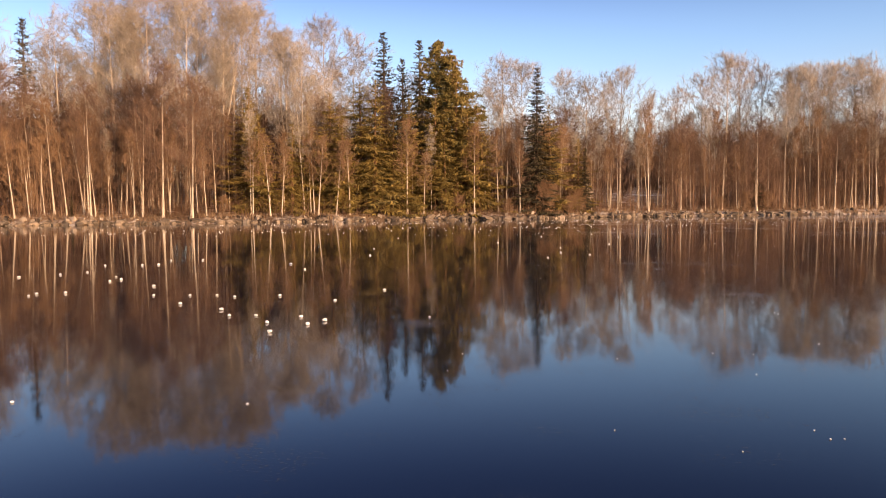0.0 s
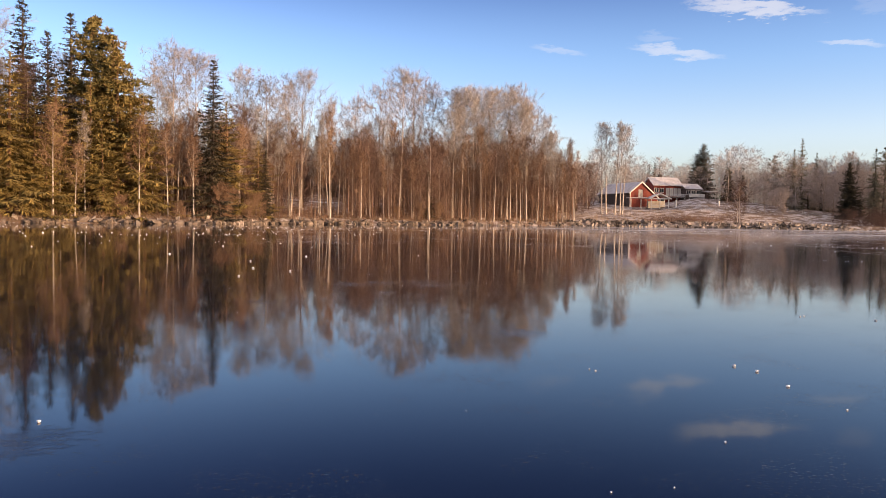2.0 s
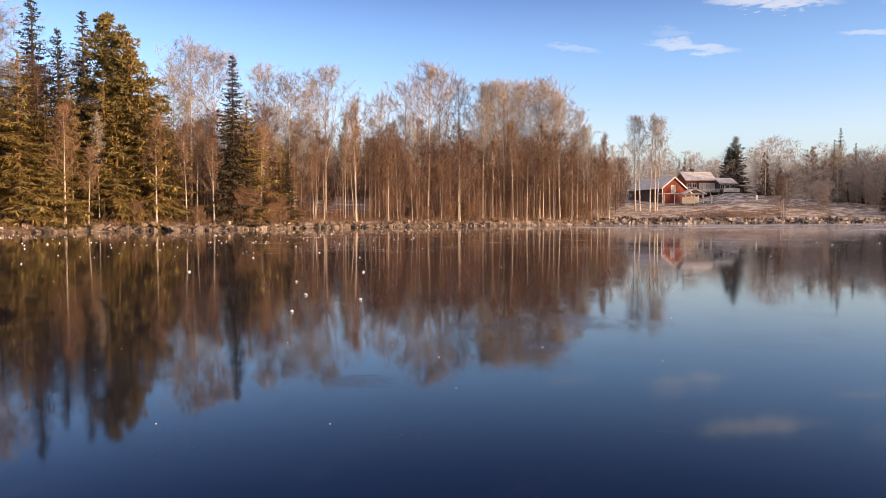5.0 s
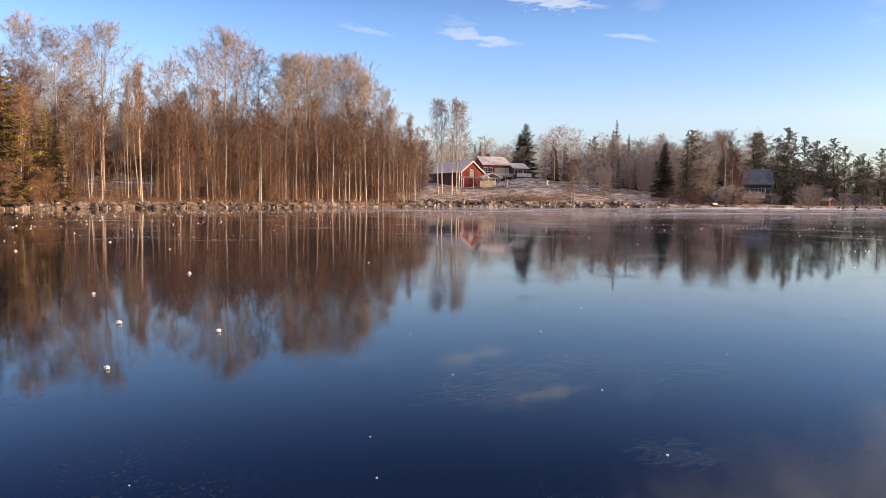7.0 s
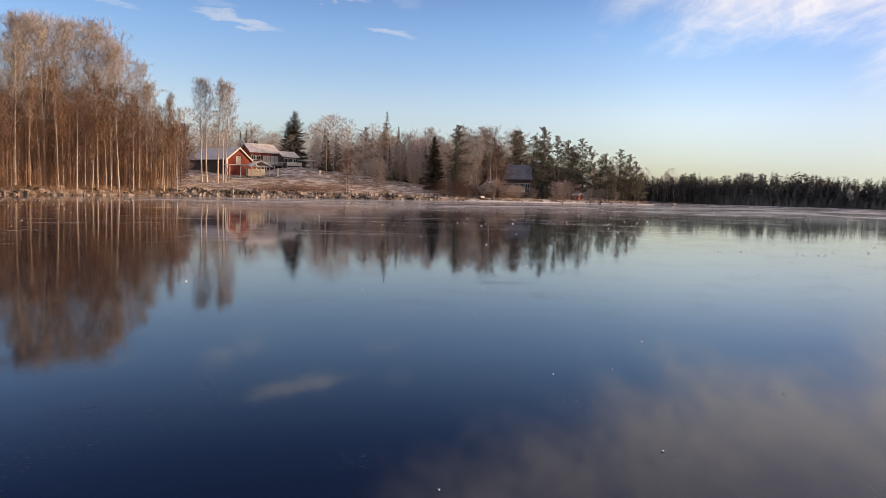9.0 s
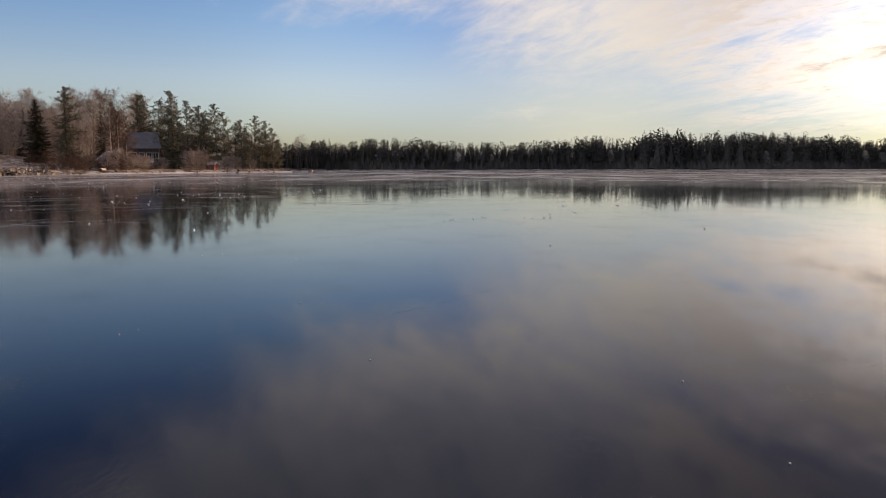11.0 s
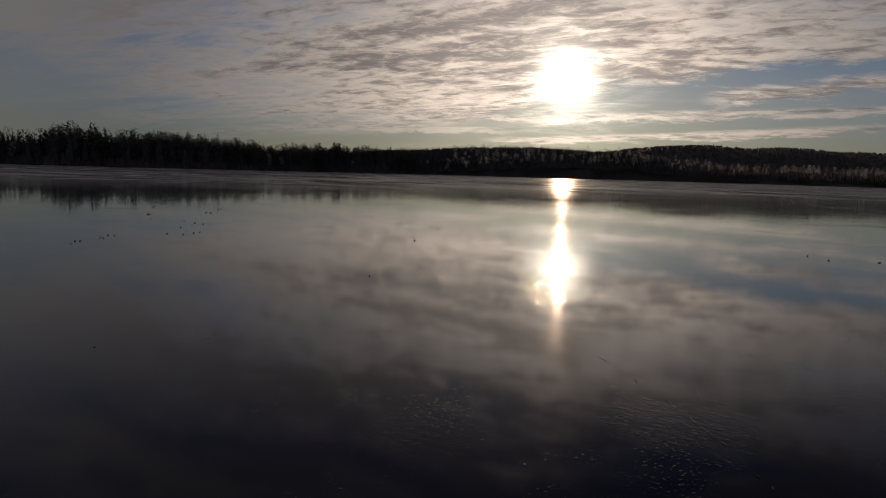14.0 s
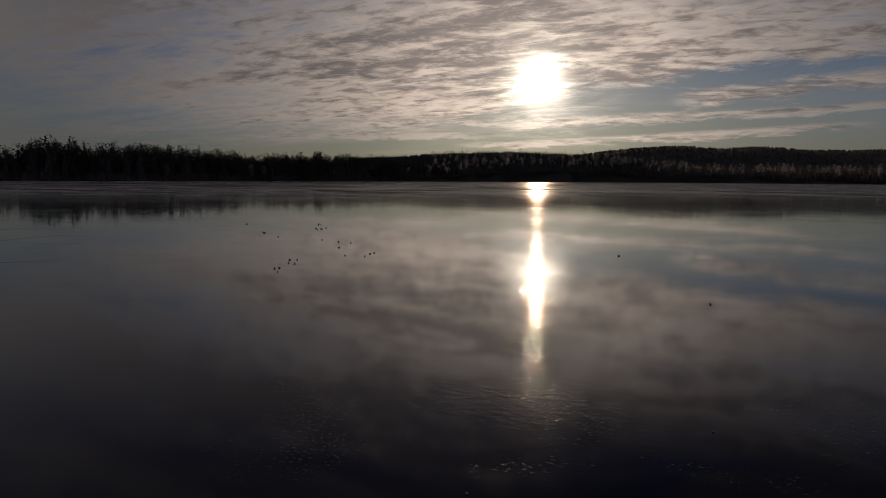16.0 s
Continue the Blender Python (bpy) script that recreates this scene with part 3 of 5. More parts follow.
def make_shore_frost():
    """The pale rim of rough ice along the far shores."""
    heap, line = Heap(), LAKE[15:33]
    pts = np.concatenate([a + (b - a) * np.linspace(0, 1, 12, endpoint=False)[:, None] for a, b in zip(line[:-1], line[1:])])
    away = HUB - pts
    gap = np.linalg.norm(away, axis=1)
    away /= gap[:, None]
    k = np.arange(len(pts))
    width = (0.9 + 3.0 * ease(gap, 190, 330)) * (0.6 + 0.35 * np.sin(k * 0.9) + 0.25 * np.sin(k * 2.3 + 1))
    width[:6] *= np.linspace(0.1, 1, 6)
    outer, inner = pts - away * 3.0, pts + away * np.maximum(width, 0.4)[:, None]
    lip = np.interp(k, (0, 8, 40, 70), (0.05, 0.30, 0.30, 0.12))
    verts = np.concatenate([np.c_[pts - away * 0.2, lip], np.c_[outer, lip + 0.02], np.c_[inner, np.full(len(pts), 0.006)]])
    n = len(pts)
    i = np.arange(n - 1)
    for a, b in ((0, 2 * n), (n, 0)):
        heap.put(verts, np.stack([i + a, i + b, i + b + 1, i + a + 1], 1))
    return tagged(new("shore_ice", heap.mesh("shore_ice", FROST_ICE)), "pale frosted rim of ice along the shore", "ice", kind="structure")


ground = make_ground()
make_ice()
make_shore_frost()


# ---------------------------------------------------------------- trees
def unit(v):
    return v / (np.linalg.norm(v, axis=-1, keepdims=True) + 1e-9)


def bare_tree(seed, h, reach, base, limbs, per, twigs, rise=(0.55, 1.3), wander=0.02, thick=0.011, fork=0.0, fine=0.018):
    """Trunk, limbs and twigs of a leafless tree of height h. base: where its crown begins, as a share of h."""
    rng = np.random.default_rng(seed)
    trunk, wood, crown = Heap(), Heap(), Heap()
    k = np.linspace(0, 1, 11)
    bend = np.cumsum(rng.normal(0, wander * h / 10, (11, 2)), 0) * k[:, None]
    line = np.c_[bend, k * h]
    r0 = thick * h
    trunk.tube(line, r0 * (1 - 0.93 * k) * (1 + 0.5 * np.exp(-k * 22)), 7)
    if fork:
        kk = np.linspace(0, 1, 7)
        start = np.array([np.interp(fork, k, line[:, c]) for c in range(3)])
        out = np.array([math.cos(seed), math.sin(seed), 0])
        other = start + np.c_[out[None, :2] * (kk * 0.10 * h)[:, None] ** 0.9, kk * h * (0.95 - fork)]
        trunk.tube(other, r0 * (1 - fork) * 0.8 * (1 - 0.92 * kk), 6)
    roots, ways = [], []
    for i in range(limbs):
        u = ((i + rng.random()) / limbs) ** 0.85
        f = base + (0.97 - base) * u
        p0 = np.array([np.interp(f, k, line[:, c]) for c in range(3)])
        a = i * 2.4 + rng.normal(0, 0.5)
        up = np.interp(u, (0, 1), rise) + rng.normal(0, 0.12)
        length = reach * (0.35 + 1.05 * math.sin(math.pi * min(0.18 + 0.80 * u, 1)) ** 0.8) * rng.uniform(0.7, 1.15)
        way = np.array([math.cos(a) * math.cos(up), math.sin(a) * math.cos(up), math.sin(up)])
        kk = np.linspace(0, 1, 5)[:, None]
        limb = p0 + way * kk * length + np.array([0, 0, 1.0]) * (0.12 * length * kk**2) + rng.normal(0, 0.03 * length, (5, 3)) * kk
        wood.tube(limb, max(r0 * (1 - f) * 0.40, 0.014) * (1 - 0.8 * kk[:, 0]), 3)
        for s in np.linspace(0.22, 1.0, per):
            q = np.array([np.interp(s, kk[:, 0], limb[:, c]) for c in range(3)])
            d = unit(way * 0.8 + np.array([0, 0, 0.3]) + rng.normal(0, 0.7, 3))
            ll = length * (0.20 + 0.30 * (1 - s)) * rng.uniform(0.7, 1.3) + 0.35
            crown.spikes(q[None], d[None], ll, 0.013)
            m = int(twigs * 2.8)
            roots.append(q + d * ll * rng.random((m, 1)))
            ways.append(unit(d * 0.6 + rng.normal(0, 0.6, (m, 3)) + np.array([0, 0, 0.2])))
    roots, ways = np.concatenate(roots), np.concatenate(ways)
    crown.slivers(roots, ways, rng.uniform(0.45, 1.15, len(roots)) * (0.6 + reach * 0.13), fine, rng)
    return trunk, wood, crown


def spruce_tree(seed, h, reach, base, gap=0.42, ragged=0.25, skirt=1.0, missing=0.10, power=0.85, leaf=1.0):
    rng = np.random.default_rng(seed)
    trunk, crown = Heap(), Heap()
    k = np.linspace(0, 1, 8)
    trunk.tube(np.c_[0 * k, 0 * k, k * h], 0.013 * h * (1 - 0.95 * k), 6)
    z = base * h
    root, way, side, size, wide = [], [], [], [], []
    while z < h - 0.15:
        f = (h - z) / (h * (1 - base))
        n = int(5 + 4 * min(f * 2, 1))
        turn = rng.uniform(0, 6.28)
        for i in range(n):
            if rng.random() < missing:
                continue
            a = turn + i * 6.283 / n + rng.normal(0, 0.25)
            length = (0.18 + reach * f**power * skirt) * rng.uniform(1 - ragged * 1.5, 1 + ragged)
            tilt = np.interp(f, (0, 0.12, 0.5, 1), (0.9, 0.25, -0.15, -0.35)) + rng.normal(0, 0.1)
            d = np.array([math.cos(a) * math.cos(tilt), math.sin(a) * math.cos(tilt), math.sin(tilt)])
            s = np.array([-math.sin(a), math.cos(a), 0.0])
            m = max(4, int(length * 6.4 / leaf))
            t = (np.arange(m) + rng.random(m)) / m
            sag = np.array([0, 0, -0.16 * length])
            spots = np.array([0, 0, z + rng.normal(0, 0.08)]) + d * (t * length)[:, None] + sag * (np.sin(t * 3.0))[:, None]
            for sign in (-1, 1):
                w = unit(d * 0.75 + s * sign * 0.8 + np.array([0, 0, -0.28]) + rng.normal(0, 0.18, (m, 3)))
                root.append(spots), way.append(w), side.append(unit(np.cross(w, np.array([0, 0, 1.0]) + rng.normal(0, 0.4, (m, 3)))))
                size.append((0.22 + 0.34 * length * (1 - 0.75 * t)) * rng.uniform(0.7, 1.2, m)), wide.append(np.full(m, (0.09 + 0.03 * length) * leaf))
            w = unit(np.array([0, 0, -1.0]) + d * 0.25 + rng.normal(0, 0.2, (m, 3)))
            root.append(spots), way.append(w), side.append(unit(np.cross(w, d + rng.normal(0, 0.5, (m, 3)))))
            size.append(rng.uniform(0.2, 0.5, m) * (0.5 + 0.28 * length)), wide.append(np.full(m, 0.12 * leaf))
        z += gap * (0.55 + 0.6 * f) * rng.uniform(0.8, 1.25)
    crown.blades(np.concatenate(root), np.concatenate(way), np.concatenate(side), np.concatenate(size), np.concatenate(wide))
    crown.spikes(np.array([[0, 0, h - 0.5]]), np.array([[0, 0, 1.0]]), 0.7, 0.05)
    return trunk, None, crown


def pine_tree(seed, h, reach, base, limbs=46, clumps=7, blades=11, clump=0.75, wide=0.11):
    rng = np.random.default_rng(seed)
    trunk, wood, crown = Heap(), Heap(), Heap()
    k = np.linspace(0, 1, 9)
    bend = np.cumsum(rng.normal(0, 0.012 * h / 4, (9, 2)), 0) * k[:, None]
    line = np.c_[bend, k * h]
    trunk.tube(line, 0.012 * h * (1 - 0.9 * k), 7)
    spots, sizes = [], []
    for i in range(limbs):
        u = (i + rng.random()) / limbs
        f = base + (0.98 - base) * u
        p0 = np.array([np.interp(f, k, line[:, c]) for c in range(3)])
        a, up = rng.uniform(0, 6.28), np.interp(u, (0, 0.6, 1), (-0.12, 0.15, 0.75)) + rng.normal(0, 0.15)
        length = reach * np.interp(u, (0, 0.3, 0.75, 1), (0.7, 1.0, 0.58, 0.16)) * rng.uniform(0.55, 1.2)
        way = np.array([math.cos(a) * math.cos(up), math.sin(a) * math.cos(up), math.sin(up)])
        kk = np.linspace(0, 1, 4)[:, None]
        limb = p0 + way * kk * length + np.array([0, 0, 0.18 * length]) * kk**2
        wood.tube(limb, 0.03 + 0.02 * (1 - kk[:, 0]), 4)
        for s in rng.uniform(0.3, 1.05, max(2, round(clumps * min(1.15 * length / reach, 1)))):
            sizes.append(0.65 + 0.4 * min(length / reach, 1))
            spots.append(p0 + way * s * length + np.array([0, 0, 0.18 * length * s * s]) + rng.normal(0, 0.17 * length * np.array([1, 1, 0.35])))
    spots = np.repeat(np.array(spots), blades, 0)
    way = unit(rng.normal(0, 1, spots.shape) * (1, 1, 0.5) + (0, 0, 0.3))
    side = unit(np.cross(way, rng.normal(0, 1, spots.shape)))
    crown.blades(spots + way * 0.05, way, side, rng.uniform(0.5, 1.0, len(spots)) * clump * np.repeat(sizes, blades), wide)
    return trunk, wood, crown


class Kind:
    """One tree shape: built where it first stands, copied after that."""

    def __init__(self, name, heaps, mats, height, label, category, group):
        self.name, self.heaps, self.mats, self.height = name, heaps, mats, height
        self.label, self.category, self.group, self.first = label, category, group, None

    def stand(self, x, y, top, rng, girth=1.0, tip=0.0):
        z = float(ground_z(x, y))
        s = max(top - z, 1.5) / self.height
        w = s * girth
        m = Matrix.LocRotScale((x, y, z - 0.06), Euler((tip * rng.uniform(-1, 1), tip * rng.uniform(-1, 1), rng.uniform(0, 6.28))), (w, w, s))
        if self.first is None:
            root = self.first = new(self.name)
            tagged(root, self.label, self.category, self.group)
            for name, heap, mat in zip(("trunk", "branching", "crown"), self.heaps, self.mats):
                if heap:
                    tagged(part(name, heap, mat, root), kind="" if name == "trunk" else "stuff")
            root.matrix_basis = m
            return root
        keep = self.first.scale.copy()
        self.first.scale = (1, 1, 1)
        ob = copy_thing(self.first, m)
        self.first.scale = keep
        return ob


def kinds(count, name, build, mats, height, label, category, group):
    return [Kind(name, build(k), mats, height, label, category, group) for k in range(count)]


TALL_BIRCH = kinds(4, "birch_tree", lambda k: bare_tree(10 + k, 20, 3.3, 0.34, 38, 7, 9, (0.35, 1.1), 0.012, 0.0085, fork=(0, 0.35)[k % 2], fine=0.011),
                   (BIRCH, LIMB, TWIG_FROST), 20, "tall bare birch with frost-whitened twigs in the shore wood", "tree", "frosted birches")
LONE_BIRCH = kinds(3, "meadow_birch", lambda k: bare_tree(20 + k, 20, 2.3, 0.42, 30, 6, 6, (0.5, 1.25), 0.02, 0.008, fine=0.014),
                   (BIRCH, LIMB, TWIG_FROST), 20, "white-stemmed birch standing free in the frosted meadow", "tree", "meadow birches")
GREY_TREE = kinds(3, "alder_tree", lambda k: bare_tree(30 + k, 16, 3.4, 0.22, 30, 6, 8, (0.35, 1.05), 0.02, 0.009, fork=0.3, fine=0.013),
                  (LIMB, LIMB, TWIG_GREY), 16, "bare grey broadleaf tree with a rounded frosted crown", "tree", "bare broadleaf trees")
RED_BIRCH = kinds(4, "young_birch", lambda k: bare_tree(50 + k, 14, 2.7, (0.15, 0.10, 0.22, 0.13)[k], 38, 6, 7, (0.45, 1.1), 0.015, 0.0075, fine=0.011),
                  (BIRCH, LIMB_RED, TWIG_RED), 14, "slender bare birch with dense red-brown twigs", "tree", "young birches")
SLIM_BIRCH = kinds(3, "slim_birch", lambda k: bare_tree(70 + k, 10, 1.3, 0.34, 20, 4, 5, (0.7, 1.3), 0.035, 0.0095, fork=(0, 0.45, 0)[k]),
                   (BIRCH, LIMB, TWIG_BROWN), 10, "thin white-stemmed birch leaning over the shore", "tree", "shore birches")
BUSHES = kinds(3, "bush", lambda k: bare_tree(90 + k, 5, 2.1, 0.06, 30, 6, 8, (0.5, 1.3), 0.03, 0.012, fork=0.1),
               (LIMB, LIMB, TWIG_BROWN), 5, "bare brown bush with many thin stems", "bush", "bushes")
PALE_BUSHES = kinds(2, "frosted_bush", lambda k: bare_tree(96 + k, 5, 2.6, 0.05, 30, 6, 9, (0.35, 1.25), 0.03, 0.012, fork=0.1),
                    (LIMB, LIMB, TWIG_GREY), 5, "rounded bare bush dusted with hoarfrost", "bush", "frosted bushes")
SPRUCE = kinds(3, "spruce_tree", lambda k: spruce_tree(110 + k, 20, (2.1, 2.3, 2.7)[k], 0.05, 0.56, 0.34),
               (BARK_DARK, None, NEEDLE_DARK), 20, "tall narrow dark green spruce with drooping branches", "tree", "dark spruces")
BROAD_SPRUCE = kinds(1, "broad_spruce", lambda k: spruce_tree(118, 18, 4.3, 0.02, 0.46, 0.26, 1.0, 0.04, 0.55),
                     (BARK_DARK, None, NEEDLE_DARK), 18, "broad dense dark spruce behind the house", "tree", "broad spruces")
OLIVE = kinds(3, "young_spruce", lambda k: spruce_tree(130 + k, 14, (2.5, 2.2, 2.7)[k], 0.09, 0.5, 0.6, 0.9, 0.28, leaf=0.55),
              (BARK_PINE, None, NEEDLE_OLIVE), 14, "olive green young spruce in warm low sun", "tree", "olive conifers")
FROST_SPRUCE = kinds(2, "frosty_spruce", lambda k: spruce_tree(140 + k, 20, (2.9, 3.4)[k], 0.06, 0.62, 0.4, 0.9, 0.16, 0.75, 0.9),
                     (BARK_DARK, None, NEEDLE_FROST), 20, "grey-green spruce with frost-dusted drooping branches", "tree", "frosty spruces")
PINE = kinds(3, "pine_tree", lambda k: pine_tree(150 + k, 18, 3.3, (0.36, 0.24, 0.42)[k], 60, 11, 26, 0.7, 0.13),
             (BARK_PINE, BARK_PINE, NEEDLE_PINE), 18, "pine with orange bark and tufted grey-green crown", "tree", "pines")
FROST_PINE = kinds(2, "frosty_pine", lambda k: pine_tree(170 + k, 16, 4.3, (0.07, 0.14)[k], 64, 7, 15, 0.8),
                   (BARK_DARK, BARK_DARK, NEEDLE_FROST), 16, "dark pine with frost-dusted needles on the point", "tree", "pines on the point")

SPRUCES = [(-57.6, 109.4, 30.1), (-4.6, 110.4, 28.5), (-1.7, 103.0, 23.0), (0.9, 116.5, 28.5), (16.5, 98.3, 20.8), (54.7, 114.0, 9.0),
           (-40.8, 86.0, 3.8), (24.8, 105.0, 10.4), (174.8, 184.0, 19.5), (172.0, 186.1, 19.4), (173.3, 184.8, 20.4), (187.2, 177.1, 26.9),
           (185.6, 178.2, 23.0), (196.8, 148.1, 27.0), (203.2, 147.6, 22.8), (196.5, 129.9, 19.3), (195.1, 132.2, 16.5)]
OLIVES = [(19.2, 102.5, 16.2), (-22.3, 95.5, 17.7), (-14.2, 97.5, 15.0), (-5.7, 95.9, 18.6), (-9.7, 94.3, 13.8), (-3.2, 96.6, 14.2),
          (7.1, 100.7, 18.7), (-16.2, 93.6, 12.7), (24.3, 107.1, 11.9), (-20.3, 92.6, 13.6), (5.5, 99.8, 20.9), (-7.6, 99.0, 19.0), (-1.0, 98.6, 16.5), (2.6, 99.4, 18.0), (8.6, 99.2, 15.5), (-11.6, 97.0, 17.0), (-1.9, 95.8, 11.0), (3.9, 97.6, 12.0)]
PINES = [(3.2, 105.9, 25.9), (5.5, 102.3, 22.9), (190.9, 119.3, 21.5), (198.6, 103.7, 20.0), (176.9, 141.8, 20.1), (194.0, 148.0, 19.2),
         (186.7, 105.8, 17.4)]
POINT_PINES = [(201.6, 96.8, 21.5), (197.8, 98.2, 18.5), (196.5, 90.5, 18.5), (194.8, 86.4, 16.8), (194.2, 82.1, 17.4), (191.7, 84.2, 14.9),
               (197.5, 78.5, 13.0), (198.0, 76.9, 13.5), (201.8, 74.7, 15.0), (195.6, 75.3, 11.3), (204.6, 72.1, 13.8), (201.4, 69.6, 11.4),
               (206.1, 69.3, 8.5), (207.3, 69.7, 8.8), (212.7, 76.1, 9.5), (206, 84, 16), (210, 90, 15)]
TALLS = [(-45.5, 105.4, 31.8), (-40.4, 108.8, 32.6), (-36.1, 110.8, 32.7), (-31.0, 104.6, 31.1), (-25.4, 101.2, 29.8), (-24.9, 115.1, 32.3),
         (-21.8, 117.3, 29.4), (-13.7, 109.9, 28.5), (-9.9, 114.1, 27.4), (-15.5, 99.5, 23.0), (13.0, 108.6, 23.0), (16.9, 112.0, 23.2),
         (11.5, 115.2, 21.1), (24.2, 114.9, 22.0), (26.7, 111.2, 20.4), (32.5, 113.5, 22.3), (32.9, 121.8, 21.4), (52.7, 120.6, 25.7),
         (65.5, 123.5, 23.9), (72.1, 122.7, 24.8), (80.0, 125.8, 26.0), (67.0, 119.6, 23.6), (75.1, 121.0, 24.8), (67.5, 124.7, 24.9)]
GREYS = [(40.7, 123.4, 19.7), (44.5, 123.0, 20.5), (49.0, 122.0, 22.4), (58.8, 128.5, 26.1), (63.8, 131.4, 25.6), (71.5, 127.0, 23.4), (81.2, 124.2, 24.1)]
EDGES = [(72.0, 121.8, 24.0), (78.7, 119.6, 22.1), (81.6, 118.2, 20.1), (83.8, 118.0, 17.1), (60.4, 115.8, 21.5), (77.0, 118.5, 21.0), (85.5, 119.0, 14.0)]
SLIMS = [(-46.2, 83.7, 10.5), (-44.9, 84.4, 9.3), (-43.0, 86.4, 14.1), (-41.5, 86.3, 10.5), (-39.9, 87.3, 11.9), (-35.1, 87.6, 10.3), (-34.4, 88.8, 11.1),
         (-30.9, 88.5, 9.7), (-30.6, 89.6, 10.5), (-27.8, 89.0, 9.0), (-26.0, 89.2, 9.8), (-20.4, 89.6, 9.8), (-18.3, 89.9, 10.5), (-17.0, 90.2, 9.1),
         (-12.6, 91.6, 10.5), (-10.4, 92.4, 9.9), (-8.7, 93.0, 10.0), (-1.3, 94.6, 12.7), (7.7, 95.9, 12.2), (14.0, 96.6, 10.4), (40.8, 109.2, 10.8)]
LONES = [(110.0, 135.1, 23.1), (111.4, 135.2, 22.9), (111.6, 132.3, 23.0), (113.1, 132.3, 22.1), (114.1, 132.7, 22.5)]

rng = np.random.default_rng(4)
for group, shapes, girth, tip in ((SPRUCES[:8], SPRUCE, 1.35, 0.01), (SPRUCES[8:11], SPRUCE, 1.3, 0.01), (SPRUCES[11:13], BROAD_SPRUCE, 1.15, 0.01), (SPRUCES[13:15], FROST_SPRUCE, 1.0, 0.02), (SPRUCES[15:], BROAD_SPRUCE, 0.6, 0.01), (OLIVES, OLIVE, 1.6, 0.03), (PINES[:2], PINE, 1.0, 0.02), (PINES[2:], FROST_PINE, 0.9, 0.02), (POINT_PINES, FROST_PINE, 0.95, 0.03),
                                  (TALLS, TALL_BIRCH, 1.15, 0.02), (GREYS, GREY_TREE, 1.0, 0.02), (EDGES, TALL_BIRCH, 0.8, 0.03),
                                  (SLIMS, SLIM_BIRCH, 1.0, 0.09), (LONES, LONE_BIRCH, 1.05, 0.03)):
    for k, (x, y, top) in enumerate(group):
        shapes[k % len(shapes)].stand(x, y, top, rng, girth, tip)
for x, y, top in ((124.3, 108.3, 9.6), (124.9, 109.4, 7.6)):
    RED_BIRCH[1].stand(x, y, top, rng, 1.7, 0.05)
TAKEN = [p[:2] for g in (SPRUCES, OLIVES, PINES, POINT_PINES, TALLS, GREYS, EDGES, SLIMS, LONES) for p in g]


def glade(x, y):
    """The open strip through which the low sun reaches the houses."""
    along, across = 0.593 * (x - 150) - 0.805 * (y - 150), 0.805 * (x - 150) + 0.593 * (y - 150)
    return -5 < along < 62 and abs(across) < 13


def garden(x, y):
    """The open ground round the houses, kept free of trees."""
    az, far = math.degrees(math.atan2(x - HUB[0], y - HUB[1])), math.hypot(x - HUB[0], y - HUB[1])
    return (41.5 < az < 50.5 and far < 226) or (50.4 < az < 54 and far < 182) or glade(x, y)


def scatter(count, box, depth, rng, apart):
    """Free places on land between two distances from the shore."""
    found, tries = [], 0
    while len(found) < count and tries < count * 80:
        tries += 1
        x, y = rng.uniform(box[0], box[1]), rng.uniform(box[2], box[3])
        s = float(inland(x, y))
        if depth[0] < s < depth[1] and not garden(x, y) and all((x - a) ** 2 + (y - b) ** 2 > apart**2 for a, b in TAKEN):
            found.append((x, y))
            TAKEN.append((x, y))
    return found


for k, (x, y) in enumerate(scatter(130, (-75, 88, 78, 160), (1.2, 24), rng, 1.5)):
    left = ease(-x, -20, 30)
    if -24 < x < 9 and float(inland(x, y)) < (9, 14, 14)[k % 3]:
        continue
    if 14.0 < math.degrees(math.atan2(x - 2, y - 10)) < 21.0 and k % 3:
        continue
    RED_BIRCH[k % 4].stand(x, y, rng.uniform(9.5, 15.5) + 5.0 * left * rng.random() + float(ground_z(x, y)) * 0.5, rng, rng.uniform(0.9, 1.25), 0.04)
for k, (x, y) in enumerate(scatter(34, (-80, 86, 90, 175), (16, 45), rng, 2.2)):
    TALL_BIRCH[k % 4].stand(x, y, rng.uniform(17, 21) + 6 * ease(-x, -10, 25), rng, 0.9, 0.03)
for k, (x, y) in enumerate(scatter(22, (-66, -12, 92, 128), (8, 32), rng, 2.0)):
    TALL_BIRCH[k % 4].stand(x, y, rng.uniform(24, 31), rng, 1.05, 0.03)
for k, (x, y) in enumerate(scatter(46, (-52, 30, 82, 112), (1.5, 12), rng, 0.8)):
    SLIM_BIRCH[k % 3].stand(x, y, rng.uniform(8, 14), rng, rng.uniform(0.7, 1.0), 0.08)
for k, (x, y) in enumerate(scatter(40, (34, 90, 104, 128), (1.5, 10), rng, 0.8)):
    SLIM_BIRCH[k % 3].stand(x, y, rng.uniform(10, 17), rng, rng.uniform(0.6, 0.85), 0.05)
for k, (x, y) in enumerate(scatter(26, (-70, 86, 78, 150), (0.9, 5), rng, 1.6)):
    BUSHES[k % 3].stand(x, y, rng.uniform(1.8, 4.2), rng, rng.uniform(0.7, 1.1))
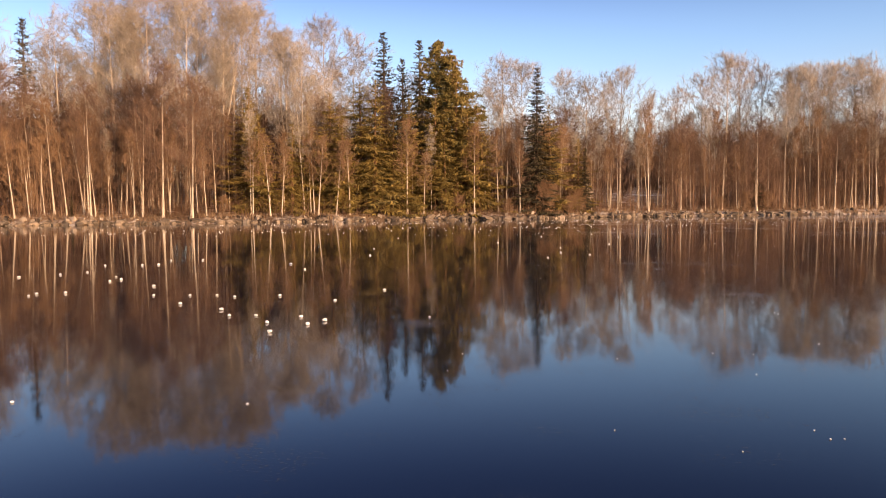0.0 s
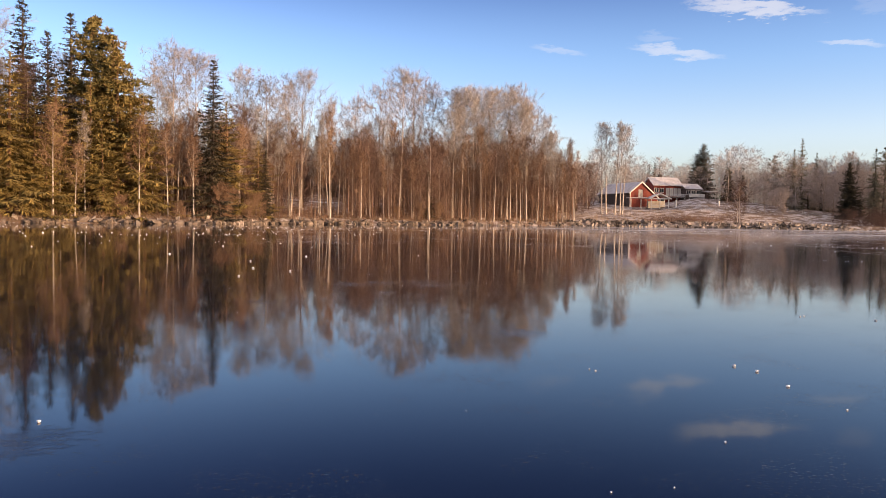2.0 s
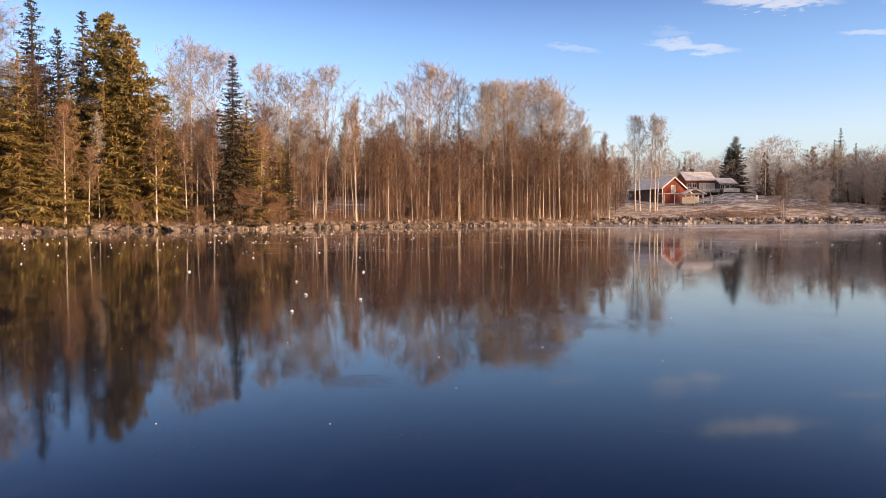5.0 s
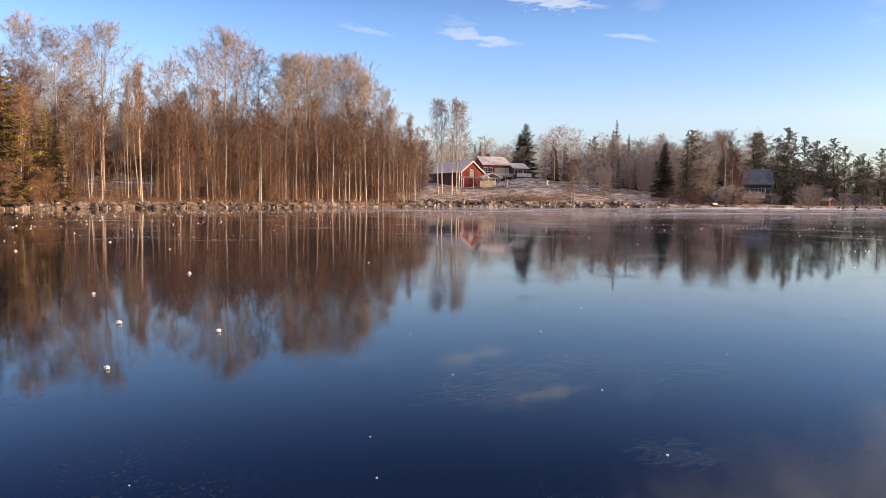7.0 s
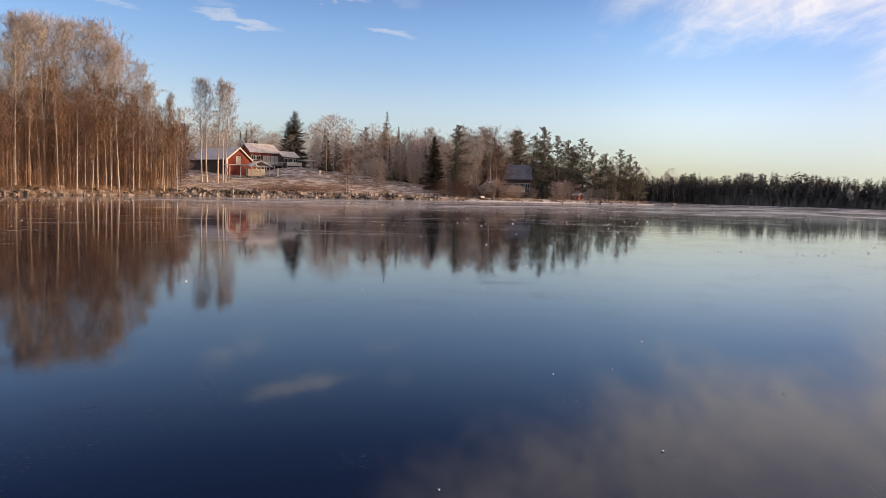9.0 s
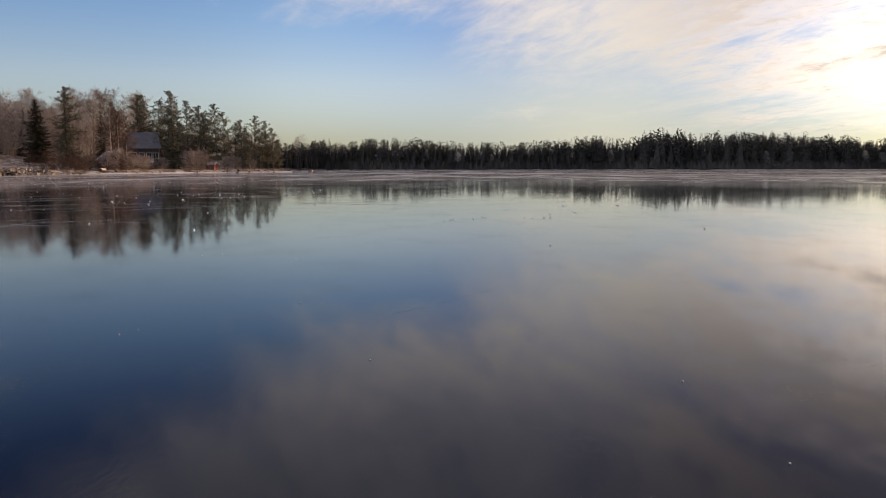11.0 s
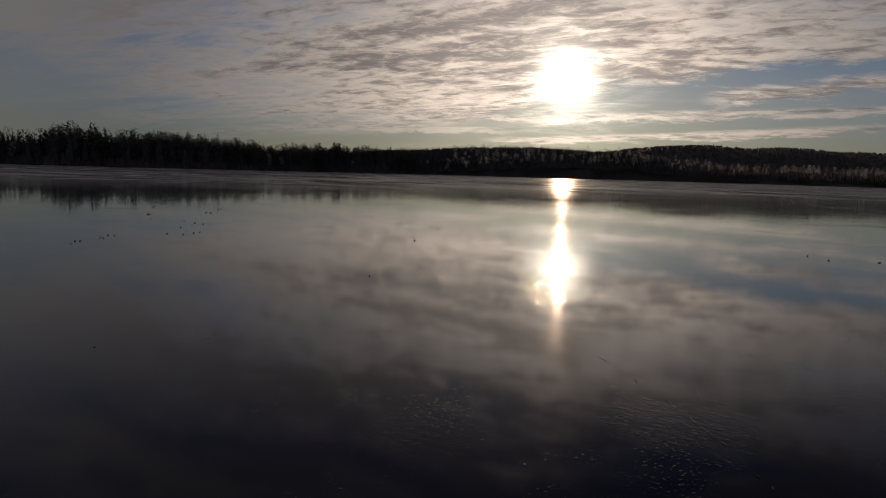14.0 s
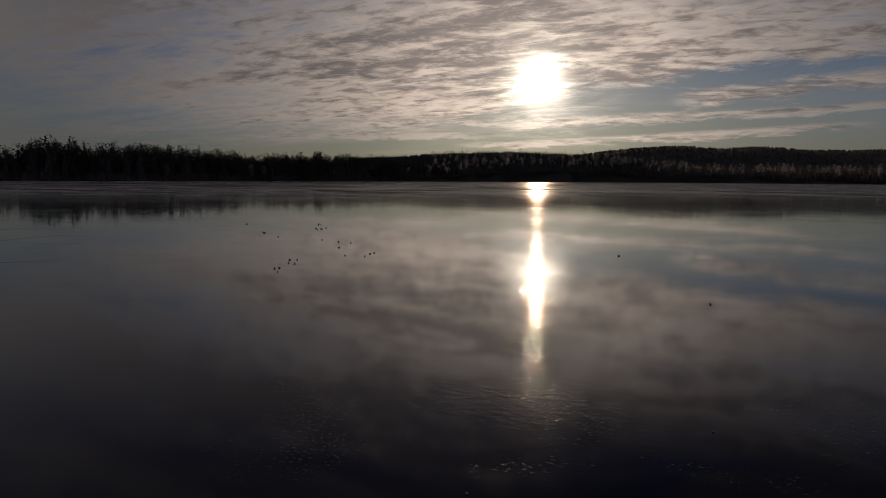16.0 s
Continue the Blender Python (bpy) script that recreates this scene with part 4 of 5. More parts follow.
# pale slender birches at the end of the wood and along its front
for k, (x, y) in enumerate(scatter(18, (52, 89, 108, 126), (1.5, 13), rng, 0.9)):
    LONE_BIRCH[k % 3].stand(x, y, rng.uniform(12, 18), rng, rng.uniform(0.55, 0.75), 0.06)
for k, (x, y) in enumerate(scatter(24, (-60, 56, 84, 124), (2, 16), rng, 1.1)):
    LONE_BIRCH[k % 3].stand(x, y, rng.uniform(11, 17), rng, rng.uniform(0.55, 0.75), 0.07)
# the wood behind the meadow, beside the houses
for k, (x, y) in enumerate(scatter(75, (148, 240, 108, 205), (22, 66), rng, 2.2)):
    GREY_TREE[k % 3].stand(x, y, rng.uniform(13, 21), rng, rng.uniform(0.9, 1.25), 0.03)
for k, (x, y) in enumerate(scatter(22, (95, 165, 135, 225), (40, 100), rng, 3.0)):
    GREY_TREE[k % 3].stand(x, y, rng.uniform(14, 19), rng, 0.85, 0.03)
for k, (x, y) in enumerate(scatter(9, (94, 118, 140, 166), (24, 56), rng, 2.0)):
    RED_BIRCH[k % 4].stand(x, y, rng.uniform(12, 16), rng, 1.2, 0.04)
for k, (x, y) in enumerate(scatter(8, (88, 112, 135, 160), (18, 48), rng, 2.5)):
    GREY_TREE[k % 3].stand(x, y, rng.uniform(11, 15), rng, 0.8, 0.03)
for k, (x, y) in enumerate(scatter(8, (196, 235, 92, 130), (8, 34), rng, 2.6)):
    FROST_PINE[k % 2].stand(x, y, rng.uniform(9, 17), rng, 0.85, 0.03)
for k, (x, y) in enumerate(scatter(8, (180, 240, 110, 165), (30, 60), rng, 2.6)):
    SPRUCE[k % 3].stand(x, y, rng.uniform(10, 19), rng, 1.1, 0.02)
for k, (x, y) in enumerate(scatter(30, (140, 225, 75, 150), (14, 34), rng, 2.0)):
    if math.hypot(x - 163, y - 110) < 12:
        continue
    PALE_BUSHES[k % 2].stand(x, y, float(ground_z(x, y)) + rng.uniform(2.0, 6.5), rng, rng.uniform(0.8, 1.1))

# dark conifers at the edge of the wood
for x, y, top, girth in ((168.5, 113.9, 16.4, 0.9),):
    BROAD_SPRUCE[0].stand(x, y, top, rng, girth)
for k, (x, y, top) in enumerate(((184.8, 89.9, 19.5), (185.6, 98.7, 18.5), (166.6, 106.5, 19.1), (172.4, 132.2, 21.0))):
    FROST_SPRUCE[k % 2].stand(x, y, top, rng, 1.0)
# trees close before the lake house and the cabin
for x, y, top in ((168.6, 94.2, 8.5), (170.6, 98.6, 17.5), (171.8, 97.4, 14.0)):
    RED_BIRCH[1].stand(x, y, top, rng, 1.5)
for x, y, top in ((187.6, 92.0, 16.5), (189.2, 90.4, 14.0), (191.5, 101.0, 19.5)):
    FROST_PINE[0].stand(x, y, top, rng, 1.0)
for k, (x, y, top) in enumerate(((176.6, 93.0, 3.2), (179.6, 90.6, 3.0), (173.6, 94.2, 3.4), (162.0, 95.6, 3.4), (164.6, 94.4, 4.2), (166.4, 92.8, 3.0), (171.0, 91.6, 3.2), (183.6, 85.4, 4.0),
                                 (186.0, 84.6, 4.5), (187.6, 83.6, 3.6), (192.6, 79.6, 3.2), (195.0, 77.6, 3.0), (198.6, 74.4, 2.6))):
    PALE_BUSHES[k % 2].stand(x, y, top, rng, 1.2)


# ---------------------------------------------------------------- far woods
OPEN = (14.0, 21.0)


def spread_out(count, az, depth, rng):
    """Places on land within a sweep of directions, at a distance from the shore."""
    x, y = [], []
    while sum(map(len, x)) < count:
        a, r = np.radians(rng.uniform(*az, 4000)), rng.uniform(depth[2], depth[3], 4000)
        px, py = HUB[0] + r * np.sin(a), HUB[1] + r * np.cos(a)
        s = inland(px, py)
        ok = (s > depth[0]) & (s < depth[1]) & ~((np.degrees(a) > 41.5) & (np.degrees(a) < 50.5) & (r < 226)) & ~((np.degrees(a) > 50.4) & (np.degrees(a) < 54) & (r < 182))
        # the wood stands open before the clearing on the rise
        turn = np.degrees(np.arctan2(px - 2, py - 10))
        ok &= ~((turn > OPEN[0]) & (turn < OPEN[1]) & (s > 3) & (s < 50) & (r < 190) & (rng.random(4000) < 0.66))
        x.append(px[ok]), y.append(py[ok])
    return np.concatenate(x)[:count], np.concatenate(y)[:count]


def far_conifers(name, label, x, y, h, mat, blades, rng, slim=0.15, leaf=0.3):
    """Conifers too far off to tell their twigs: a stem and whorls of drooping sprays, pointed or rounded on top."""
    heap = Heap()
    n = len(x)
    base = np.c_[x, y, ground_z(x, y)]
    lean = unit(np.c_[rng.normal(0, 0.02, (n, 2)), np.ones(n)])
    heap.spikes(base, lean, h, 0.012 * h)
    heap.spikes(base, lean, h * rng.uniform(0.7, 0.86, n), slim * 0.95 * h)
    u = (np.arange(blades)[None] + rng.random((n, blades))) / blades
    a = rng.uniform(0, 6.283, (n, blades))
    round_top = rng.random((n, 1)) < 0.4
    shape = np.where(round_top, 0.12 + 0.95 * np.sqrt(np.clip(1 - np.abs(1.25 * u - 0.3) ** 2.6, 0, 1)), 0.05 + 1.05 * (1 - u) ** 0.8)
    wide = slim * h[:, None] * shape * (1 + 0.3 * np.sin(a * 2 + u * 11 + 6 * rng.random((n, 1))))
    out = wide * rng.random((n, blades)) ** 0.7 * 0.8
    root = (base[:, None] + np.stack([out * np.cos(a), out * np.sin(a), (0.01 + 0.96 * u) * h[:, None]], -1)).reshape(-1, 3)
    tilt = np.where(round_top, 0.25, -0.25) + rng.normal(0, 0.3, (n, blades))
    way = np.stack([np.cos(a) * np.cos(tilt), np.sin(a) * np.cos(tilt), np.sin(tilt)], -1).reshape(-1, 3)
    side = unit(np.cross(way, np.array([0, 0, 1.0]) + rng.normal(0, 0.6, way.shape)))
    size = (h[:, None] * (0.016 + 0.062 * shape) * rng.uniform(0.6, 1.3, (n, blades))).ravel()
    heap.blades(root, way, side, size, leaf * 2.0 * size)
    return tagged(new(name, heap.mesh(name, mat)), label, "forest", kind="stuff")


def far_bare(name, label, x, y, h, mat, twigs, rng, wide=0.16, thick=0.05, low=0.2, rise=0.9, stem=0.010):
    heap = Heap()
    n = len(x)
    base = np.c_[x, y, ground_z(x, y)]
    heap.spikes(base, np.tile((0, 0, 1.0), (n, 1)), h, stem * h)
    u = rng.uniform(low, 0.95, (n, twigs))
    a = rng.uniform(0, 6.283, (n, twigs))
    out = wide * h[:, None] * np.sin(np.pi * np.clip(u, 0.1, 0.97)) * rng.random((n, twigs)) ** 0.6
    root = base[:, None] + np.stack([out * np.cos(a), out * np.sin(a), u * h[:, None]], -1)
    way = unit(np.stack([np.cos(a) * 0.6, np.sin(a) * 0.6, np.full_like(a, rise)], -1) + rng.normal(0, 0.4, (n, twigs, 3)))
    heap.slivers(root.reshape(-1, 3), way.reshape(-1, 3), (rng.uniform(0.06, 0.15, (n, twigs)) * h[:, None]).ravel(), thick, rng)
    return tagged(new(name, heap.mesh(name, mat)), label, "forest", kind="stuff")


# the far treeline: direction and height, in degrees, over the lake
SKYLINE = [(74, 1.7), (78.6, 1.75), (79.9, 2.0), (82, 1.88), (83.6, 2.25), (86, 2.06), (88, 2.0), (90, 1.86), (92.2, 2.08), (94.6, 1.72), (97.5, 1.95), (99.8, 2.1),
           (101.2, 2.36), (102.9, 2.15), (105.3, 2.7), (106.8, 2.58), (108.1, 2.18), (109.4, 2.44), (111.2, 2.28), (114.3, 2.34), (116.9, 2.06), (119.4, 1.78),
           (123, 1.98), (125.2, 1.95), (127.6, 1.84), (130.6, 1.74), (133, 1.3), (136, 1.0)]


def far_heights(x, y, rng):
    """Heights of the far conifers, so that the tallest reach the skyline."""
    far, az = np.hypot(x - HUB[0], y - HUB[1]), np.degrees(np.arctan2(x - HUB[0], y - HUB[1]))
    top = 1.6 + far * np.tan(np.radians(np.interp(az, *np.transpose(SKYLINE)))) - ground_z(x, y)
    share = np.where(rng.random(len(x)) < 0.12, rng.uniform(0.98, 1.12, len(x)), rng.uniform(0.62, 0.98, len(x)))
    return np.clip(top * share, 4, 24)


rng = np.random.default_rng(8)
# pale stems deep in the wood
x, y = spread_out(240, (-42, 40), (4, 60, 80, 260), rng)
heap = Heap()
lean = unit(np.c_[rng.normal(0, 0.09, (len(x), 2)), np.ones(len(x))])
heap.spikes(np.c_[x, y, ground_z(x, y)], lean, rng.uniform(7, 15, len(x)), rng.uniform(0.05, 0.10, len(x)))
tagged(new("birch_stems", heap.mesh("birch_stems", LIMB)), "pale birch stems crowded deep in the wood", "forest", kind="stuff")
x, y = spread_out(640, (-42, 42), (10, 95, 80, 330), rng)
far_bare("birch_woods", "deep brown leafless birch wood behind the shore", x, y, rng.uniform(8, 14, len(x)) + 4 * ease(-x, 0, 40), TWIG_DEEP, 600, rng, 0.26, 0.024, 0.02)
x, y = spread_out(180, (-42, 41), (2.5, 15, 80, 330), rng)
far_bare("birch_thicket", "fine red-brown thicket of young birches along the bank", x, y, rng.uniform(4, 10, len(x)) + 3 * ease(-x, 0, 40), TWIG_RED, 330, rng, 0.24, 0.016, 0.03)
x, y = spread_out(170, (21, 41), (3, 26, 80, 330), rng)
far_bare("young_birch_stand", "dense red-brown stand of young birches at the end of the wood", x, y, rng.uniform(8, 14.5, len(x)), TWIG_RED, 390, rng, 0.17, 0.015, 0.04)
x, y = spread_out(100, (-42, 38), (12, 45, 80, 330), rng)
far_bare("tall_birch_woods", "pale frosted crowns of taller birches deep in the wood", x, y, rng.uniform(10, 16, len(x)) + 6 * ease(-x, -5, 35), TWIG_FROST, 460, rng, 0.2, 0.018, 0.35)
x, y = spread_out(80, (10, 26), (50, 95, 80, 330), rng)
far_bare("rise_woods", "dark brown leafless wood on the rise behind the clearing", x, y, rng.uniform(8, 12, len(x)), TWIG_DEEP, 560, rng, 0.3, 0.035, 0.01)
x, y = spread_out(60, (-42, 40), (25, 70, 80, 330), rng)
far_conifers("spruce_woods", "dark spruces deep inside the birch wood", x, y, rng.uniform(6, 13, len(x)), NEEDLE_DARK, 320, rng, 0.17)
x, y = spread_out(460, (37, 79), (36, 150, 180, 420), rng)
far_bare("frosted_woods", "grey frosted leafless wood behind the houses", x, y, rng.uniform(9, 17, len(x)), TWIG_GREY, 460, rng, 0.27, 0.04, 0.06, 0.4, 0.006)
x, y = spread_out(34, (46, 80), (34, 120, 190, 420), rng)
far_conifers("conifer_woods", "dark conifers among frosted trees behind the meadow", x, y, rng.uniform(9, 17, len(x)), NEEDLE_DARK, 420, rng, 0.17)
x, y = spread_out(2000, (74, 136), (1.5, 45, 235, 640), rng)
far_conifers("far_conifer_woods", "dark conifer forest on the far lake shore", x, y, far_heights(x, y, rng), NEEDLE_FAR, 190, rng, 0.16, 0.42)
x, y = spread_out(150, (79, 136), (1, 40, 240, 640), rng)
far_bare("far_birch_woods", "hoar-frosted birches within the far forest", x, y, rng.uniform(5, 9.5, len(x)), TWIG_RIME, 160, rng, 0.2, 0.05, 0.3, 0.6, 0.004)
x, y = spread_out(1700, (126, 182), (1, 40, 330, 1000), rng)
x2, y2 = spread_out(5200, (124, 182), (30, 480, 380, 1080), rng)
x, y = np.r_[x, x2], np.r_[y, y2]
far_conifers("lowland_woods", "dark forest along the distant shore below the hills", x, y, rng.uniform(4.5, 8.5, len(x)), NEEDLE_FAR, 18, rng, 0.24, 0.7)
x, y = spread_out(2000, (80, 124), (0.2, 6, 240, 700), rng)
x2, y2 = spread_out(3600, (120, 180), (0.2, 9, 300, 1000), rng)
x, y = np.r_[x, x2], np.r_[y, y2]
far_conifers("shore_undergrowth", "dark undergrowth along the far water's edge", x, y, rng.uniform(1.5, 4.5, len(x)), NEEDLE_FAR, 18, rng, 0.32, 0.9)
x, y = spread_out(330, (134, 169), (2, 260, 400, 1000), rng)
far_bare("frosted_lowland_woods", "pale frosted birches along the distant shore", x, y, rng.uniform(6, 12.5, len(x)), TWIG_RIME, 60, rng, 0.2, 0.10, 0.35, 0.6, 0.002)
x, y = spread_out(11000, (120, 179), (150, 2000, 800, 1960), rng)
far_conifers("hill_woods", "dark conifer forest covering the distant low hills", x, y, rng.uniform(4, 7, len(x)), NEEDLE_HILL, 7, rng, 0.5, 1.2)

# a few tall trees left standing on the bare ridge
turn = np.radians(np.r_[rng.normal(170.5, 0.18, 7), rng.normal(172.5, 0.28, 12)])
x, y = HUB[0] + 1760 * np.sin(turn), HUB[1] + 1760 * np.cos(turn)
far_conifers("ridge_trees", "tall seed pines left standing on the distant ridge", x, y, rng.uniform(16, 24, len(x)), NEEDLE_HILL, 50, rng, 0.2, 0.5)


# ---------------------------------------------------------------- shore: brush, grass, stones
def along_shore(count, first, last, depth, rng):
    """Random places along a stretch of the shoreline, as x, y."""
    line = LAKE[first:last + 1]
    step = np.linalg.norm(np.diff(line, axis=0), axis=1)
    t = rng.uniform(0, step.sum(), count)
    k = np.searchsorted(np.cumsum(step), t).clip(0, len(step) - 1)
    f = (t - np.r_[0, np.cumsum(step)][k]) / step[k]
    p = line[k] + (line[k + 1] - line[k]) * f[:, None]
    way = (line[k + 1] - line[k]) / step[k][:, None]
    out = np.stack([-way[:, 1], way[:, 0]], 1)
    return p + out * rng.uniform(*depth, count)[:, None]


p = along_shore(9000, 3, 12, (0.8, 12), rng)
heap, z = Heap(), ground_z(*p.T)
way = unit(np.c_[rng.normal(0, 0.28, (len(p), 2)), np.ones(len(p))])
heap.spikes(np.c_[p, z - 0.1], way, rng.uniform(0.6, 5.5, len(p)) * rng.uniform(0.3, 1, len(p)), 0.022)
tagged(new("brush", heap.mesh("brush", BRUSH)), "thin brown brush and saplings along the bank", "brush", kind="stuff")
# low shrubs; shade under the trees here is part of their dark colour
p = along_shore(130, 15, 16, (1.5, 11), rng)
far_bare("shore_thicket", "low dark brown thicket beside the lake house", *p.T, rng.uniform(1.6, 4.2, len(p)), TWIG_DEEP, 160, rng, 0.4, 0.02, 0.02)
for name, label, mat, p in (("bank_grass", "brown withered grass along the wooded bank", DRY_BROWN, along_shore(9000, 3, 12, (0.6, 5), rng)),
                            ("dry_grass", "tufts of frosted dry grass on the meadow", DRY, along_shore(10000, 12, 18, (1.2, 36), rng))):
    heap, z = Heap(), ground_z(*p.T)
    way = unit(np.c_[rng.normal(0, 0.45, (len(p), 2)), np.ones(len(p))])
    heap.spikes(np.c_[p, z - 0.05], way, rng.uniform(0.25, 0.75, len(p)), 0.035)
    tagged(new(name, heap.mesh(name, mat)), label, "grass", kind="stuff")


p = np.stack([rng.normal(119, 6.5, 2600), rng.normal(117.5, 3.0, 2600)], 1)
heap, z = Heap(), ground_z(*p.T)
way = unit(np.c_[rng.normal(0, 0.4, (len(p), 2)), np.ones(len(p))])
heap.spikes(np.c_[p, z - 0.05], way, rng.uniform(0.5, 1.5, len(p)), 0.02)
tagged(new("meadow_scrub", heap.mesh("meadow_scrub", TWIG_RED)), "low red-brown scrub on the frosted meadow", "scrub", kind="stuff")


def stone_mesh(seed):
    rs = np.random.default_rng(seed)
    bm = bmesh.new()
    bmesh.ops.create_icosphere(bm, subdivisions=1, radius=0.5)
    cut = unit(rs.normal(0, 1, (5, 3)))
    for v in bm.verts:
        co = np.array(v.co) * (1.25, 0.9, 0.75)
        for c in cut:
            over = co @ c - 0.33
            if over > 0:
                co -= c * over * 0.85
        v.co = co
    me = bpy.data.meshes.new("stone")
    bm.to_mesh(me)
    bm.free()
    me.materials.append(STONE)
    return me


STONES = [stone_mesh(k) for k in range(7)]
p = along_shore(300, 4, 11, (-0.15, 0.9), rng)
for k, (x, y) in enumerate(p):
    size = rng.uniform(0.3, 1.3)
    ob = new("stone", STONES[k % 7])
    ob.matrix_basis = Matrix.LocRotScale((x, y, 0.10 * size + 0.25 * rng.random() * (float(inland(x, y)) > 0.3)),
                                         Euler((rng.normal(0, 0.2), rng.normal(0, 0.2), rng.uniform(0, 6.28))), (size * rng.uniform(0.9, 1.5), size, size * rng.uniform(0.7, 1.1)))
    ob.parent = ground
heap = Heap()
shape = np.array([(0.5, 0.1, -0.3), (-0.05, 0.5, -0.3), (-0.5, -0.1, -0.3), (0.1, -0.5, -0.3), (0.35, 0.15, 0.28), (-0.1, 0.35, 0.35), (-0.38, -0.1, 0.25), (0.1, -0.36, 0.32)])
quads = [(0, 1, 5, 4), (1, 2, 6, 5), (2, 3, 7, 6), (3, 0, 4, 7), (4, 5, 6, 7)]
p = np.concatenate([along_shore(500, 3, 12, (-0.2, 1.6), rng), along_shore(620, 12, 15, (-0.2, 0.8), rng), along_shore(520, 12, 15, (0.9, 2.4), rng), along_shore(200, 11, 15, (2.0, 5.0), rng), along_shore(220, 15, 19, (-0.3, 1.2), rng)])
for x, y in p:
    size, turn = (0.34 + 0.85 * rng.random() ** 2) * (1.0 if 80 < x < 150 else 0.75), rng.uniform(0, 6.28)
    c, s = math.cos(turn) * size, math.sin(turn) * size
    v = shape * rng.uniform(0.55, 1.35, shape.shape)
    v[:, 2] += v[:, 0] * rng.normal(0, 0.35) + v[:, 1] * rng.normal(0, 0.35)
    heap.put(np.c_[x + c * v[:, 0] - s * v[:, 1], y + s * v[:, 0] + c * v[:, 1], max(float(ground_z(x, y)), 0) + 0.10 * size + v[:, 2] * size * 0.95], quads)
tagged(new("shore_rubble", heap.mesh("shore_rubble", STONE_FAR)), "heaped pale and dark rubble along the waterline", "stones", kind="stuff")


def clearing():
    """A frosted open strip on the rise behind the wood."""
    heap = Heap()
    u, v = np.meshgrid(np.linspace(0, 1, 24), np.linspace(0, 1, 6), indexing="ij")
    x, y = 22 + 40 * u + 4 * v, 143 + 10 * v * (0.6 + 0.4 * np.sin(u * 9)) + 3 * np.sin(u * 5)
    k = np.arange(23 * 5)
    i, j = k // 5, k % 5
    heap.put(np.stack([x, y, ground_z(x, y) + 0.12], -1), np.stack([i * 6 + j, (i + 1) * 6 + j, (i + 1) * 6 + j + 1, i * 6 + j + 1], 1))
    tagged(new("frosted_clearing", heap.mesh("frosted_clearing", FROST_ICE, True)), "pale frosted clearing on the rise behind the wood", "clearing", kind="structure")


clearing()


def ridges():
    """Thin pale lines of refrozen ice far out on the lake."""
    rs, heap = np.random.default_rng(77), Heap()
    for k in range(330):
        az, far = rs.uniform(48, 176), rs.uniform(75, 330)
        length, turn = rs.uniform(8, 55), rs.normal(0, 0.22)
        if k >= 70:
            az, far, length = rs.uniform(38, 88) if k < 230 else rs.uniform(8, 60), rs.uniform(30, 125) if k < 230 else rs.uniform(20, 60), rs.uniform(2, 11)
        t = np.linspace(-0.5, 0.5, 16)
        a = np.radians(az) + t * length / far
        r = far + turn * t * length + np.cumsum(rs.normal(0, 0.35, 16))
        width = rs.uniform(0.15, 0.9) * (1 if k < 70 else 0.35 * far / 90) * np.clip(1.2 - np.abs(t) * 2.2, 0.1, 1) * rs.uniform(0.4, 1.3, 16)
        inner = np.stack([HUB[0] + r * np.sin(a), HUB[1] + r * np.cos(a), np.full(16, 0.012)], 1)
        outer = np.stack([HUB[0] + (r + width) * np.sin(a), HUB[1] + (r + width) * np.cos(a), np.full(16, 0.012)], 1)
        if (inland(inner[:, 0], inner[:, 1]) > -4).any():
            continue
        i = np.arange(15)
        heap.put(np.concatenate([inner, outer]), np.stack([i, i + 1, i + 17, i + 16], 1))
    tagged(new("ice_ridges", heap.mesh("ice_ridges", FROST_ICE)), "thin pale refrozen lines across the far ice", "ice ridges", kind="stuff")


ridges()


def crack():
    """A fine broken crack in the black ice, seen only where it catches the sun."""
    rs, heap = np.random.default_rng(5), Heap()
    bends = np.array(CRACK)
    t = np.linspace(0, len(bends) - 1, 121)
    p = np.stack([np.interp(t, np.arange(len(bends)), bends[:, c]) for c in (0, 1)], 1) + rs.normal(0, 0.01, (121, 2))
    out = unit(np.gradient(p, axis=0)[:, ::-1] * (1, -1)) * (0.0006 + 0.0024 * rs.random(121) ** 2)[:, None]
    i = np.arange(120)
    i = i[rs.random(120) < 0.42]
    heap.put(np.concatenate([np.c_[p - out, np.full(121, 0.004)], np.c_[p + out, np.full(121, 0.005)]]), np.stack([i, i + 1, i + 122, i + 121], 1))
    tagged(new("ice_crack", heap.mesh("ice_crack", CRACKED)), "fine white crack in the dark ice", "crack")


CRACK = [(17.7, 21.2), (16.9, 21.5), (16.0, 21.9), (15.4, 22.3), (14.7, 22.8), (14.2, 23.2), (13.8, 23.6), (13.4, 23.8)]
crack()


# ---------------------------------------------------------------- houses
def gable_roof(parent, w, y0, y1, eave, ridge, over, mat, thick=0.16, label=""):
    """Two roof slabs with their ridge along y."""
    rise = (ridge - eave) / (w / 2)
    for sign in (-1, 1):
        heap = Heap()
        edge = w / 2 + over
        prof = [(0, ridge), (sign * edge, ridge - rise * edge), (sign * edge, ridge - rise * edge + thick), (0, ridge + thick)]
        heap.prism(prof if sign > 0 else prof[::-1], y0 - over, y1 + over)
        part("roof_slope", heap, mat, parent, label)


